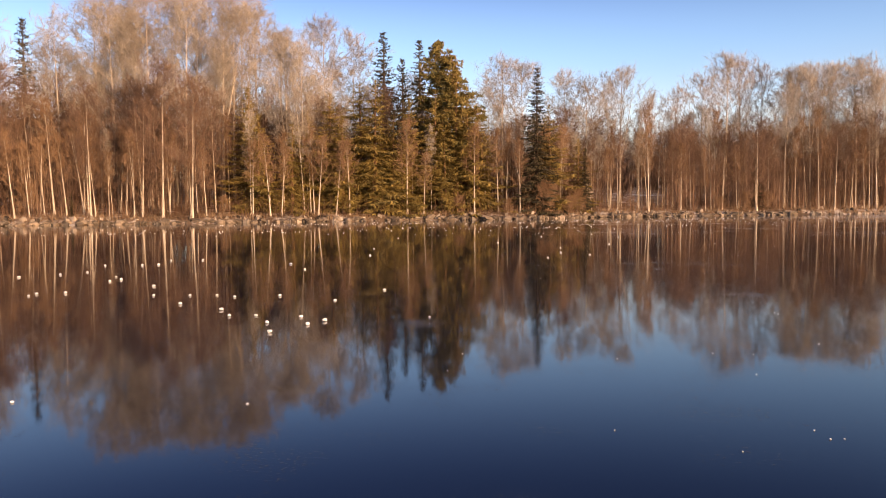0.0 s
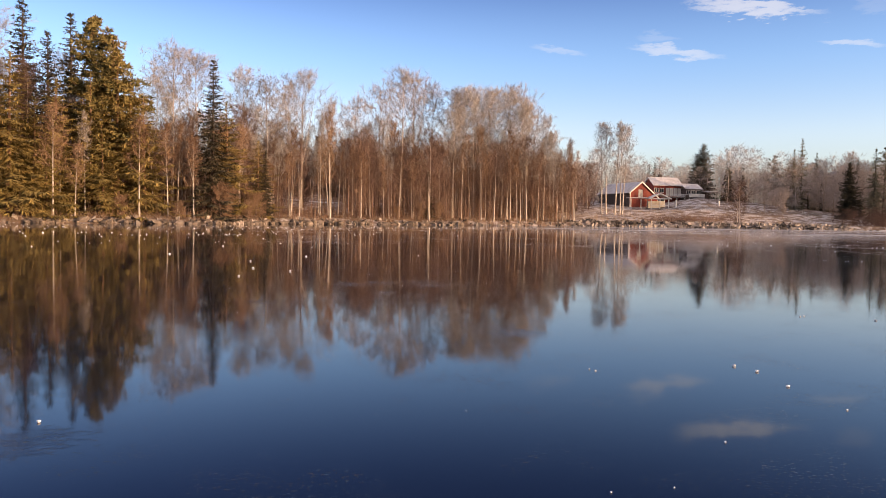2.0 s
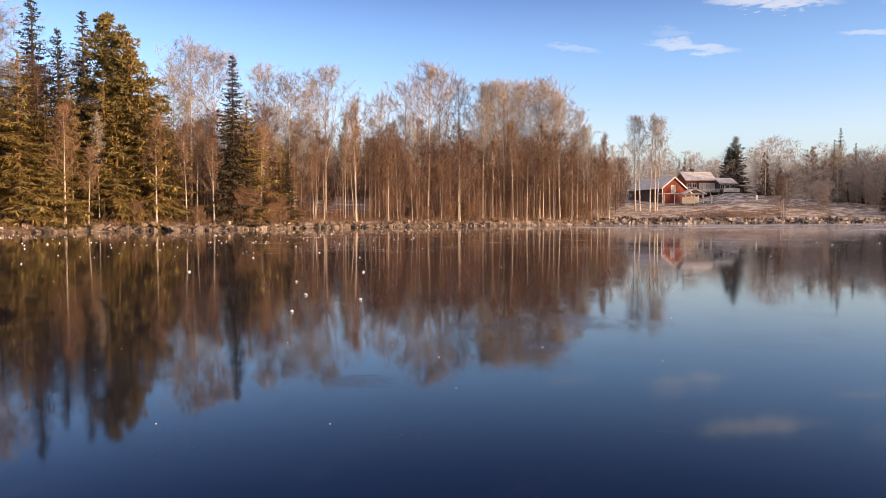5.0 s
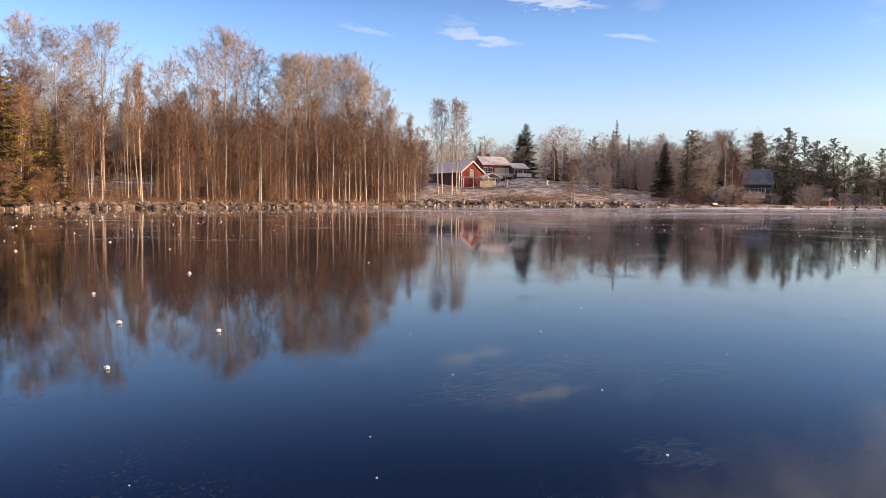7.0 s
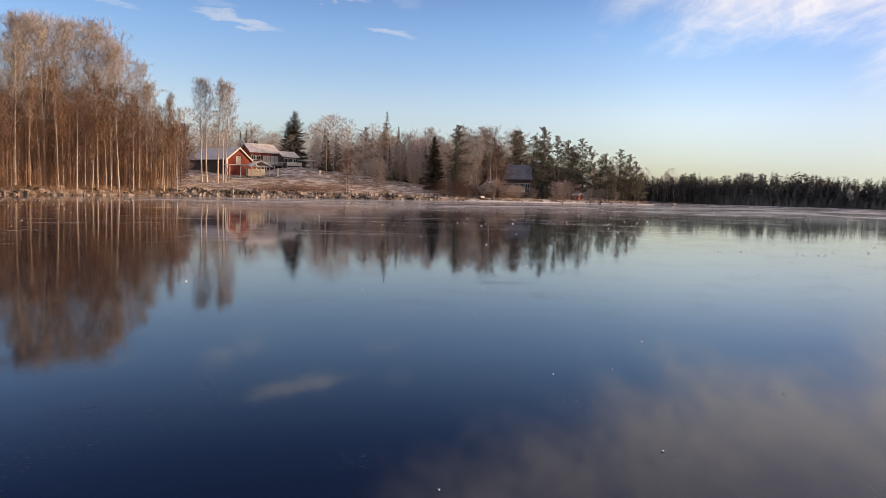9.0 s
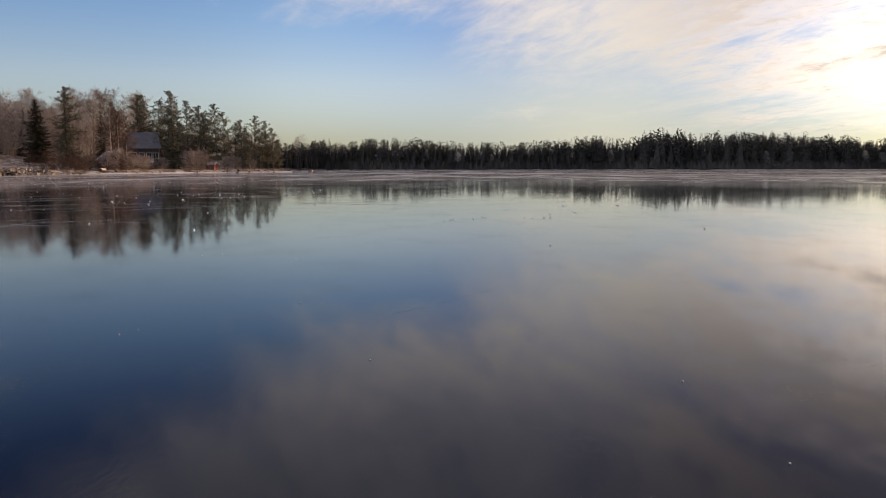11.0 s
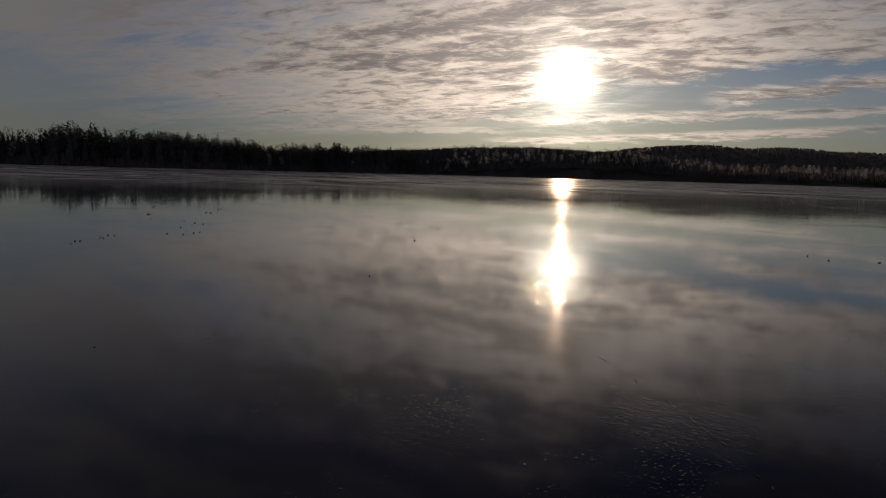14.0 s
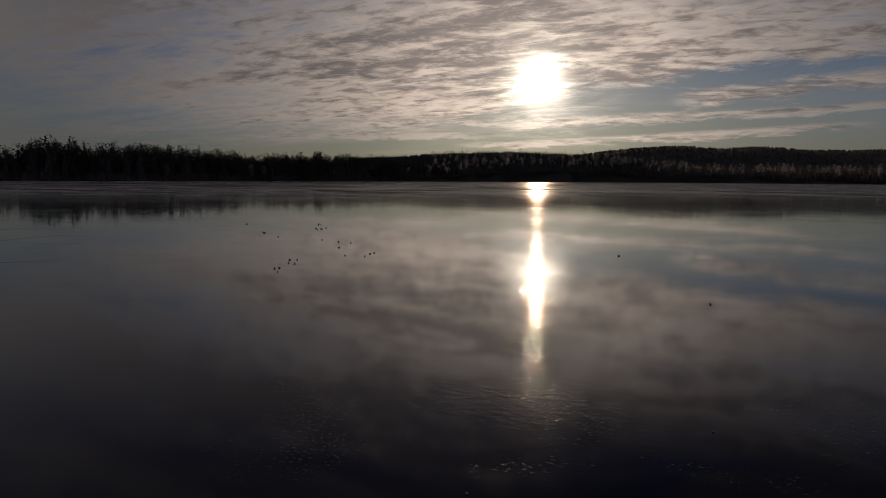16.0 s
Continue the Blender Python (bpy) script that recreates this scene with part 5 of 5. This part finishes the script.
def verge(parent, w, y, eave, ridge, over, mat, deep=0.24):
    rise = (ridge - eave) / (w / 2)
    for sign in (-1, 1):
        heap = Heap()
        edge = w / 2 + over + 0.02
        prof = [(0, ridge - 0.10), (sign * edge, ridge - rise * edge - 0.10), (sign * edge, ridge - rise * edge + deep - 0.04), (0, ridge + deep - 0.04)]
        heap.prism(prof if sign > 0 else prof[::-1], y - over - 0.06, y - over)
        part("barge_board", heap, mat, parent, "white painted barge board")


def window(parent, x, z, w, h, y, glass=None, bars=1):
    """A window in a wall whose face lies at y, looking towards -y."""
    frame_heap, pane = Heap(), Heap()
    b = 0.09
    for x0, x1, z0, z1 in ((x - w / 2, x + w / 2, z, z + b), (x - w / 2, x + w / 2, z + h - b, z + h), (x - w / 2, x - w / 2 + b, z + b, z + h - b), (x + w / 2 - b, x + w / 2, z + b, z + h - b)):
        frame_heap.box(x0, x1, y - 0.06, y + 0.02, z0, z1)
    for k in range(bars):
        c = x - w / 2 + w * (k + 1) / (bars + 1)
        frame_heap.box(c - 0.03, c + 0.03, y - 0.05, y + 0.01, z + b, z + h - b)
    pane.box(x - w / 2 + b, x + w / 2 - b, y - 0.02, y - 0.012, z + b, z + h - b)
    ob = part("window", frame_heap, WHITE, parent, "white window frame")
    part("pane", pane, glass or PANE, ob)


def house_wall(parent, w, y0, y1, eave, ridge, mat, name="wall", label=""):
    heap = Heap()
    heap.prism([(-w / 2, -0.8), (w / 2, -0.8), (w / 2, eave), (0, ridge - 0.02), (-w / 2, eave)], y0, y1)
    return part(name, heap, mat, parent, label)


def posts(parent, spots, z0, z1, mat, size=0.16, name="post"):
    for x, y in spots:
        heap = Heap()
        heap.box(x - size / 2, x + size / 2, y - size / 2, y + size / 2, z0, z1)
        part(name, heap, mat, parent)


def red_barn():
    """A barn whose roof sweeps lower on one side."""
    root = tagged(new("red_barn"), "red wooden barn with white trim and frosted roof", "barn")
    root.matrix_basis = pose(139.0, 153.6, 4.2, 0, 0, -11)
    low, high, left, right, ridge = 4.7, 3.2, -3.4, 5.2, 7.4
    # red gable; the side wall's dark tone takes in the shade on that side
    for name, y0, y1, grow, mat, label in (("gable_wall", 0.0, 0.3, 0.0, RED, "red boarded gable wall"), ("side_wall", 0.302, 17.5, 0.02, BOARD, "dark board wall, its shaded tone put into the colour")):
        heap = Heap()
        heap.prism([(left + grow, -0.8), (right - grow, -0.8), (right - grow, high - grow), (0, ridge - 0.02 - grow), (left + grow, low - grow)], y0, y1)
        part(name, heap, mat, root, label)
    for x, z in ((left, low), (right, high)):
        rise = (ridge - z) / abs(x)
        end = x + math.copysign(0.45, x)
        foot = ridge - rise * abs(end)
        for name, y0, y1, top, under, mat, label in (("roof_slope", -0.4, 17.9, 0.16, 0.0, ROOF_FROST, "frosted grey roof slope"), ("barge_board", -0.47, -0.403, 0.22, -0.12, WHITE, "white painted barge board")):
            prof = [(0, ridge + under), (end, foot + under), (end, foot + top), (0, ridge + top)]
            heap = Heap()
            heap.prism(prof if x > 0 else prof[::-1], y0, y1)
            part(name, heap, mat, root, label)
        heap = Heap()
        heap.box(x - 0.09, x + 0.09, -0.05, -0.002, -0.8, z - 0.1)
        part("corner_board", heap, WHITE, root)
    window(root, -0.2, 3.4, 1.3, 2.0, 0.0, CURTAIN, 0)
    for k in range(3):
        heap = Heap()
        heap.box(left - 0.07, left - 0.005, 2.2 + 4.2 * k, 4.6 + 4.2 * k, -0.6, 2.2)
        part("door", heap, BOARD, root, "dark plank barn door")


def porch():
    root = tagged(new("garden_porch"), "open white timber porch with small gable before the barn", "porch")
    root.matrix_basis = pose(136.7, 144.1, float(ground_z(136.7, 144.1)), 0, 0, -30) @ Matrix.Diagonal((1.3, 1.3, 1.12, 1.0))
    posts(root, [(-1.7, 0), (1.7, 0), (0, 0), (-1.7, 3.4), (1.7, 3.4), (-5.6, 0.6), (-3.6, 0.6)], -0.5, 2.3, WHITE)
    for x0, x1, y0, y1 in ((-1.8, 1.8, -0.08, 0.08), (-1.8, 1.8, 3.32, 3.48), (-1.78, -1.62, 0.08, 3.32), (1.62, 1.78, 0.08, 3.32)):
        heap = Heap()
        heap.box(x0, x1, y0, y1, 2.3, 2.5)
        part("beam", heap, WHITE, root)
    gable_roof(root, 3.6, 0, 3.4, 2.5, 3.5, 0.35, ROOF_FROST, 0.12, "frosted porch roof")
    verge(root, 3.6, 0, 2.5, 3.5, 0.35, WHITE)
    heap = Heap()
    heap.box(-6.0, -2.2, -0.1, 3.4, 2.45, 2.60)
    part("flat_roof", heap, ROOF_FROST, root)
    heap = Heap()
    heap.box(-1.55, 1.55, 3.15, 3.25, -0.3, 1.9)
    part("back_wall", heap, CURTAIN, root, "pale boarded back wall")
    for x in (-0.85, 0.85):
        heap = Heap()
        heap.box(x - 0.75, x + 0.75, -0.05, 0.05, 0.75, 0.87)
        part("rail", heap, WHITE, root)


def main_house():
    root = tagged(new("red_house"), "two-storey red wooden house with balcony and frosted roof", "house")
    root.matrix_basis = pose(153.3, 158.5, 4.9, 0, 0, -18)
    body = Heap()
    body.box(-4.2, 4.2, 0, 6.4, -1.0, 6.5)
    part("wall", body, RED, root)
    for side in (-1, 1):
        heap = Heap()
        y0, y1 = (-0.5, 3.2) if side < 0 else (6.9, 3.2)
        verts = [(-4.6, y0, 6.35), (4.6, y0, 6.35), (4.6, y1, 8.8), (-4.6, y1, 8.8)]
        heap.put(verts + [(x, y, z + 0.18) for x, y, z in verts], [(0, 1, 2, 3), (7, 6, 5, 4), (0, 4, 5, 1), (1, 5, 6, 2), (2, 6, 7, 3), (3, 7, 4, 0)])
        part("roof_slope", heap, ROOF_FROST, root, "frosted tile roof slope")
    for x in (-4.2, 4.0):
        heap = Heap()
        heap.prism([(0.0, 6.5), (6.4, 6.5), (3.2, 8.65)], 0, 0.2)
        ob = part("gable", heap, RED, root)
        ob.matrix_basis = pose(x + 0.2, 0, 0, 0, 0, 90)
    heap = Heap()
    heap.box(-0.9, -0.1, 3.4, 4.2, 8.2, 9.8)
    part("chimney", heap, BOARD, root, "dark brick chimney")
    for x in (-3.3, -1.7):
        window(root, x, 4.4, 1.3, 1.3, 0.0)
    for x in (-2.9, -1.3):
        window(root, x, 1.2, 1.3, 1.4, 0.0)
    for k in range(4):
        window(root, 0.1 + 1.2 * k, 3.6, 1.05, 2.1, 0.0, CURTAIN, 0)
    heap = Heap()
    heap.box(-0.6, 4.6, -2.2, -0.05, 2.9, 3.1)
    part("balcony_floor", heap, BOARD, root)
    for k in range(18):
        heap = Heap()
        heap.box(-0.55 + k * 0.29, -0.45 + k * 0.29, -2.18, -2.12, 3.1, 3.95)
        part("baluster", heap, WHITE, root)
    heap = Heap()
    heap.box(-0.65, 4.65, -2.22, -2.08, 3.95, 4.05)
    part("handrail", heap, WHITE, root)
    posts(root, [(-0.4, -2.0), (2.0, -2.0), (4.4, -2.0)], -1.0, 2.9, WHITE)


def house_wing():
    root = tagged(new("house_wing"), "low house wing with frosted roof and white balcony", "house")
    root.matrix_basis = pose(159.0, 154.4, 5.6, 0, 0, -18)
    body = Heap()
    body.box(-2.2, 2.6, 0, 5.4, -1.0, 4.9)
    part("wall", body, BOARD, root)
    for side in (-1, 1):
        heap = Heap()
        y0, y1 = (-0.5, 2.7) if side < 0 else (5.9, 2.7)
        verts = [(-2.5, y0, 4.75), (2.9, y0, 4.75), (2.9, y1, 6.3), (-2.5, y1, 6.3)]
        heap.put(verts + [(x, y, z + 0.18) for x, y, z in verts], [(0, 1, 2, 3), (7, 6, 5, 4), (0, 4, 5, 1), (1, 5, 6, 2), (2, 6, 7, 3), (3, 7, 4, 0)])
        part("roof_slope", heap, ROOF_FROST, root, "frosted roof slope")
    heap = Heap()
    heap.box(-1.9, 2.8, -1.7, -1.6, 2.45, 3.45)
    part("balcony_front", heap, WHITE, root, "white boarded balcony front")
    heap = Heap()
    heap.box(-1.9, 2.8, -1.6, -0.01, 2.3, 2.45)
    part("balcony_floor", heap, BOARD, root)
    posts(root, [(-1.8, -1.5), (2.7, -1.5)], -1.2, 2.3, WHITE)
    for x in (-1.3, 0.2, 1.7):
        window(root, x, 3.2, 1.2, 1.3, 0.0)


def carport():
    root = tagged(new("carport"), "flat-roofed open carport beside the house wing", "carport")
    root.matrix_basis = pose(163.7, 151.8, 6.4, 0, 0, -18)
    heap = Heap()
    heap.box(-1.9, 1.9, -0.2, 4.6, 3.3, 3.55)
    part("roof", heap, ROOF_FROST, root, "frosted flat roof")
    posts(root, [(-1.7, 0), (1.7, 0), (-1.7, 4.4), (1.7, 4.4)], -0.6, 3.3, BOARD)
    heap = Heap()
    heap.box(-1.6, 1.6, 4.45, 4.55, -0.4, 3.28)
    part("back_wall", heap, BOARD, root)


def lake_house():
    root = tagged(new("lake_house"), "dark wooden lake house under a steep dark roof", "house")
    root.matrix_basis = pose(181.2, 95.6, 2.4, 0, 0, -58)
    body = Heap()
    body.box(-3.2, 3.4, 0, 8, -3.0, 3.6)
    part("wall", body, BOARD, root)
    for side in (-1, 1):
        heap = Heap()
        y0, y1 = (-0.7, 4.0) if side < 0 else (8.7, 4.0)
        verts = [(-3.9, y0, 3.4), (3.9, y0, 3.4), (3.9, y1, 7.4), (-2.6, y1, 7.4)]
        heap.put(verts + [(x, y, z + 0.15) for x, y, z in verts], [(0, 1, 2, 3), (7, 6, 5, 4), (0, 4, 5, 1), (1, 5, 6, 2), (2, 6, 7, 3), (3, 7, 4, 0)])
        part("roof_slope", heap, ROOF_DARK, root, "dark blue-grey sheet roof slope")
    for x in (-2.3, -0.5, 1.1, 2.6):
        window(root, x, 1.0, 1.3, 1.5, 0.0)
    heap = Heap()
    heap.box(-3.4, 1.6, -2.6, -2.5, 0.1, 1.0)
    part("veranda_front", heap, WHITE, root, "pale veranda railing")
    heap = Heap()
    heap.box(-3.4, 1.6, -2.5, -0.01, -0.1, 0.1)
    part("veranda_floor", heap, BOARD, root)
    posts(root, [(-3.2, -2.4), (-0.9, -2.4), (1.4, -2.4)], -3.2, 0.0, BOARD)


def cabin():
    root = tagged(new("red_cabin"), "small dark red cabin with a pale gable", "cabin")
    root.matrix_basis = pose(168.4, 97.2, float(ground_z(168.4, 97.2)), 0, 0, -50) @ Matrix.Diagonal((0.85, 0.85, 0.9, 1.0))
    house_wall(root, 5.0, 0, 6.0, 2.5, 4.4, RED_DARK)
    gable_roof(root, 5.0, 0, 6.0, 2.5, 4.4, 0.4, ROOF_FROST, label="frosted cabin roof")
    verge(root, 5.0, 0, 2.5, 4.4, 0.4, WHITE)
    window(root, -1.0, 1.0, 1.0, 1.1, 0.0)
    heap = Heap()
    heap.box(0.6, 1.5, -0.05, -0.002, -0.1, 1.95)
    part("door", heap, WHITE, root, "pale plank door")


def boathouse():
    root = tagged(new("boathouse"), "tiny red boathouse on the shore with frosted roof", "hut")
    root.matrix_basis = pose(190.1, 81.2, float(ground_z(190.1, 81.2)), 0, 0, -18) @ Matrix.Diagonal((0.72, 0.72, 0.85, 1.0))
    house_wall(root, 2.5, 0, 3.0, 1.7, 2.4, RED_SUNLIT)
    gable_roof(root, 2.5, 0, 3.0, 1.7, 2.4, 0.3, ROOF_FROST, 0.09)
    verge(root, 2.5, 0, 1.7, 2.4, 0.3, WHITE, 0.14)
    heap = Heap()
    heap.box(-0.5, 0.5, -0.05, -0.002, -0.1, 1.6)
    part("door", heap, RED, root)


def boat(name, label, x, y, turn, length, mat, upturned):
    heap, n = Heap(), 9
    k = np.linspace(0, 1, n)
    half = 0.72 * np.clip(np.sin(np.pi * np.clip(k * 0.86 + 0.14, 0, 1)), 0.02, 1) ** 0.7
    rim_z = 0.5 + 0.15 * k**2
    rows = []
    for i in range(n):
        px = (k[i] - 0.5) * length
        rows.append([(px, -half[i], rim_z[i]), (px, -half[i] * 0.75, 0.2), (px, 0, 0.06), (px, half[i] * 0.75, 0.2), (px, half[i], rim_z[i])])
    a = np.array(rows)
    inner = a * (0.97, 0.92, 1.0) + (0, 0, 0.04)
    for grid, flip in ((a, False), (inner, True)):
        i, j = np.meshgrid(np.arange(n - 1), np.arange(4), indexing="ij")
        q = np.stack([i * 5 + j, i * 5 + j + 1, (i + 1) * 5 + j + 1, (i + 1) * 5 + j], -1).reshape(-1, 4)
        heap.put(grid, q[:, ::-1] if flip else q)
    root = tagged(new(name), label, "boat")
    z = max(float(ground_z(x, y)), 0.0)
    root.matrix_basis = pose(x, y, z + (0.62 if upturned else 0.0), 180 if upturned else 0, 0, turn)
    part("hull", heap, mat, root)
    for s in (-0.18, 0.2):
        bench = Heap()
        bench.box(s * length - 0.12, s * length + 0.12, -0.6, 0.6, 0.36, 0.40)
        part("bench", bench, BOARD, root)


def jetty():
    root = tagged(new("jetty"), "short wooden jetty at the tip of the point", "jetty")
    root.matrix_basis = pose(205.5, 63.4, 0, 0, 0, -60)
    posts(root, [(-2.8, -0.6), (-2.8, 0.6), (0, -0.6), (0, 0.6), (2.8, -0.6), (2.8, 0.6)], -0.3, 0.75, BOARD, 0.14)
    for k in range(20):
        heap = Heap()
        heap.box(-3.0 + k * 0.3, -2.73 + k * 0.3, -0.75, 0.75, 0.55, 0.60)
        part("plank", heap, BOARD, root)


red_barn(), porch(), main_house(), house_wing(), carport(), lake_house(), cabin(), boathouse(), jetty()
boat("upturned_boat", "pale rowing boat lying upturned on the stones", 159.7, 95.5, 12, 4.4, BOATSKIN, True)
boat("rowing_boat", "white rowing boat frozen in beside the jetty", 206.5, 60.5, 10, 4.2, BOATSKIN, False)
for x, y, tall in ((138.6, 140.4, 1.9), (148.6, 135.6, 1.2)):
    root = tagged(new("garden_post"), "white wooden post standing in the meadow", "post", "garden posts")
    root.matrix_basis = pose(x, y, float(ground_z(x, y)))
    posts(root, [(0, 0)], -0.3, tall, WHITE, 0.28, "shaft")
    heap = Heap()
    heap.box(-0.2, 0.2, -0.2, 0.2, tall, tall + 0.08)
    part("cap", heap, WHITE, root)


# ---------------------------------------------------------------- lumps of ice on the lake
def lump_mesh(seed):
    rs = np.random.default_rng(seed)
    bm = bmesh.new()
    bmesh.ops.create_icosphere(bm, subdivisions=1, radius=0.5)
    for v in bm.verts:
        v.co = Vector(v.co) * rs.uniform(0.75, 1.15)
        v.co.z = max(v.co.z * 0.8, -0.28)
    me = bpy.data.meshes.new("ice_lump")
    bm.to_mesh(me)
    bm.free()
    me.materials.append(CHUNK)
    return me


LUMPS = [lump_mesh(k) for k in range(6)]
NEAR_LUMPS = [
    (-1.1, 12.6), (-1.9, 11.1), (-2.2, 9.2), (-2, 8.5), (-1.8, 8.8), (-0.3, 9), (-2.4, 7.9), (-2.6, 8.7), (-2.9, 9.4), (-3.3, 9.4), (-3.6, 10.1),
    (-3.8, 11.8), (-4.2, 12.1), (-4.7, 12.1), (-4.5, 10.9), (-5.4, 12.2), (-6, 13.9), (-7.3, 12.8), (-7.8, 12.7), (-7.8, 12.4), (-9, 17.6),
    (-9.4, 17), (-10.1, 16.4), (-9.5, 19.9), (-7.7, 16.2), (-7.3, 15.5), (-7.4, 15.1), (-8.2, 21.7), (-8, 20), (-8.4, 19.8), (-7.2, 21.7),
    (-4.1, 19.7), (-3.4, 17.7), (-3, 11.9), (-2, 23.1), (-2.1, 27.3), (-1.9, 4.4), (-0.2, 5.5), (2.7, 5.1), (0.9, 3.5), (-3.9, 4.6)]
BAY_LUMPS = [
    (38.5, 36.9), (37, 35.2), (41.2, 35.3), (46.7, 37.6), (47.9, 36.8), (43, 34), (47.5, 35.5), (43.5, 33.7), (48.1, 34.6), (44.6, 33.3),
    (44.4, 32.8), (46, 31.5), (46.3, 31.4), (47.3, 31.6), (47.9, 31.6), (37.5, 28.3), (62.5, 35.9), (60.6, 35.1), (52.7, 32.1), (46.5, 30),
    (50.8, 30.8), (53.1, 31.3), (55.3, 31.2), (39.9, 26.4)]
MID_LUMPS = [
    (6.4, 8.4), (6.1, 7.5), (10.9, 10.9), (5.8, 6.7), (3.1, 6), (2.7, 6.1), (0, 6.3), (1.6, 5.9), (4.8, 8.8), (5.2, 26.5), (4.6, 23.5), (5.3, 22.2),
    (3.7, 21.1), (4.2, 16.5), (3.7, 15.1), (6.3, 15.2), (0.7, 17.5), (1, 18.7), (2.3, 14.5), (1.1, 15.1), (6.7, 41.1), (7.2, 41.4), (0.4, 41.1),
    (0.9, 40.4), (1.4, 40.8), (3.8, 39.9), (5.5, 40.2), (10.2, 44.9)]
SHORE_LUMPS = [
    (6, 18.9), (6.6, 17.7), (7, 20.7), (8.3, 19.8), (8.8, 17.7), (4.4, 18), (4, 17.4), (5.6, 16.5), (11.9, 43.9), (12.8, 44.4), (13.3, 41.4),
    (14.5, 35.4), (13.3, 39.6), (15.1, 41.7), (15.4, 41.5), (14.6, 39.1), (7.1, 42.4), (2.9, 18.2), (2.3, 3.4), (2.3, 3.2), (2.4, 3.2), (1.6, 3),
    (4.1, 6.5), (2.8, 8), (11, 10.9), (11.7, 10.1), (4.8, 8.9), (6.4, 8.1)]
EAST_LUMPS = [
    (19.5, 27), (10.3, 20.7), (9.8, 21.1), (35.8, 16), (27.8, 22.7), (41.9, 44.1), (43.9, 38.7), (40.3, 34.9), (50.1, 37.6), (45.9, 35),
    (43.8, 33.4), (49.2, 45.3), (96.2, 65.1), (83, 54.9), (43.6, 41.5), (40, 37.8), (13.5, 25.6), (13.3, 25.7), (11.8, 20.8), (12.4, 23.2),
    (25.1, 16), (21.1, 20.5), (28.2, 22.5), (28.2, 22.4), (28.6, 21.8), (29.2, 21.5), (28.7, 20), (29, 19.6), (29.1, 19.4), (29.1, 20.2),
    (30.6, 19.2), (31.9, 18.2)]
LATE_LUMPS = [
    (31.4, 18.2), (36, 15.7), (37.8, 14.5), (39.7, 16.2), (35.7, 18), (32.6, 18.2), (18.3, 10.4), (17.7, 10.9), (16.9, 10.4), (16.9, 10.3),
    (28.5, -1.9), (28.1, -1.8), (28.2, -2.7), (30.4, -2.6), (29.7, -2), (31.7, -1), (14.9, 24.3), (19.7, 26.7), (19.7, 26.7), (19, 25.2),
    (29.1, 21.4), (28.8, 21.8), (36.3, 15.3), (37.8, 14.4), (34.2, 18.5), (35.8, 17.9), (28.7, 20), (39.8, 16.1), (35.9, 17.9), (38.2, 14.2),
    (36.3, 15.7)]
rng = np.random.default_rng(21)
TRACK = [eye[:2] for t, eye, target, roll in PATH]  # only fine crumbs lie where skates have passed
LARGE = {(4.6, 23.5): 0.075, (5.3, 22.2): 0.07, (3.7, 21.1): 0.065, (5.2, 26.5): 0.07, (6.4, 8.4): 0.042, (6.1, 7.5): 0.034, (6.4, 8.1): 0.04,
         (-1.9, 4.4): 0.022, (-0.2, 5.5): 0.014, (2.7, 5.1): 0.016, (0.9, 3.5): 0.013, (-3.9, 4.6): 0.03}
for k, (x, y) in enumerate(NEAR_LUMPS + BAY_LUMPS + MID_LUMPS + SHORE_LUMPS + EAST_LUMPS + LATE_LUMPS):
    gap = min(math.hypot(x - a, y - b) for a, b in TRACK)
    size = LARGE.get((x, y)) or rng.uniform(0.8, 1.2) * float(np.interp(gap, *(((1, 2.2, 12, 30), (0.02, 0.06, 0.075, 0.09)) if k < len(NEAR_LUMPS + BAY_LUMPS) else ((2, 6, 12, 30), (0.014, 0.022, 0.04, 0.055)))))
    ob = tagged(new("ice_lump", LUMPS[k % 6]), "small white lump of ice lying on the lake", "ice lump", "ice lumps")
    ob.matrix_basis = Matrix.LocRotScale((x, y, 0.25 * size), Euler((0, 0, rng.uniform(0, 6.28))), (size * rng.uniform(0.9, 1.5), size, size))
heap = Heap()
oct_v = np.array([(0.5, 0, 0), (0, 0.5, 0), (-0.5, 0, 0), (0, -0.5, 0), (0, 0, 0.6)])
for k in range(950):
    x, y = rng.uniform(-40, 170), rng.uniform(28, 95)
    if k % 3:
        cx, cy = [(8, 55), (22, 70), (30, 80), (60, 72), (85, 60), (110, 55), (-15, 50), (45, 85), (75, 80), (100, 75), (-5, 75)][k % 11]
        x, y = cx + rng.normal(0, 9), cy + rng.normal(0, 2.5)
    if float(inland(x, y)) > -3 or y < 28:
        continue
    heap.put(oct_v * rng.uniform(0.05, 0.11) * rng.uniform(0.7, 1.2, oct_v.shape) + (x, y, 0.0), [(0, 1, 4), (1, 2, 4), (2, 3, 4), (3, 0, 4)])
tagged(new("far_ice_lumps", heap.mesh("far_ice_lumps", CHUNK)), "scattered small white ice lumps far out on the lake", "ice lumps", kind="stuff")
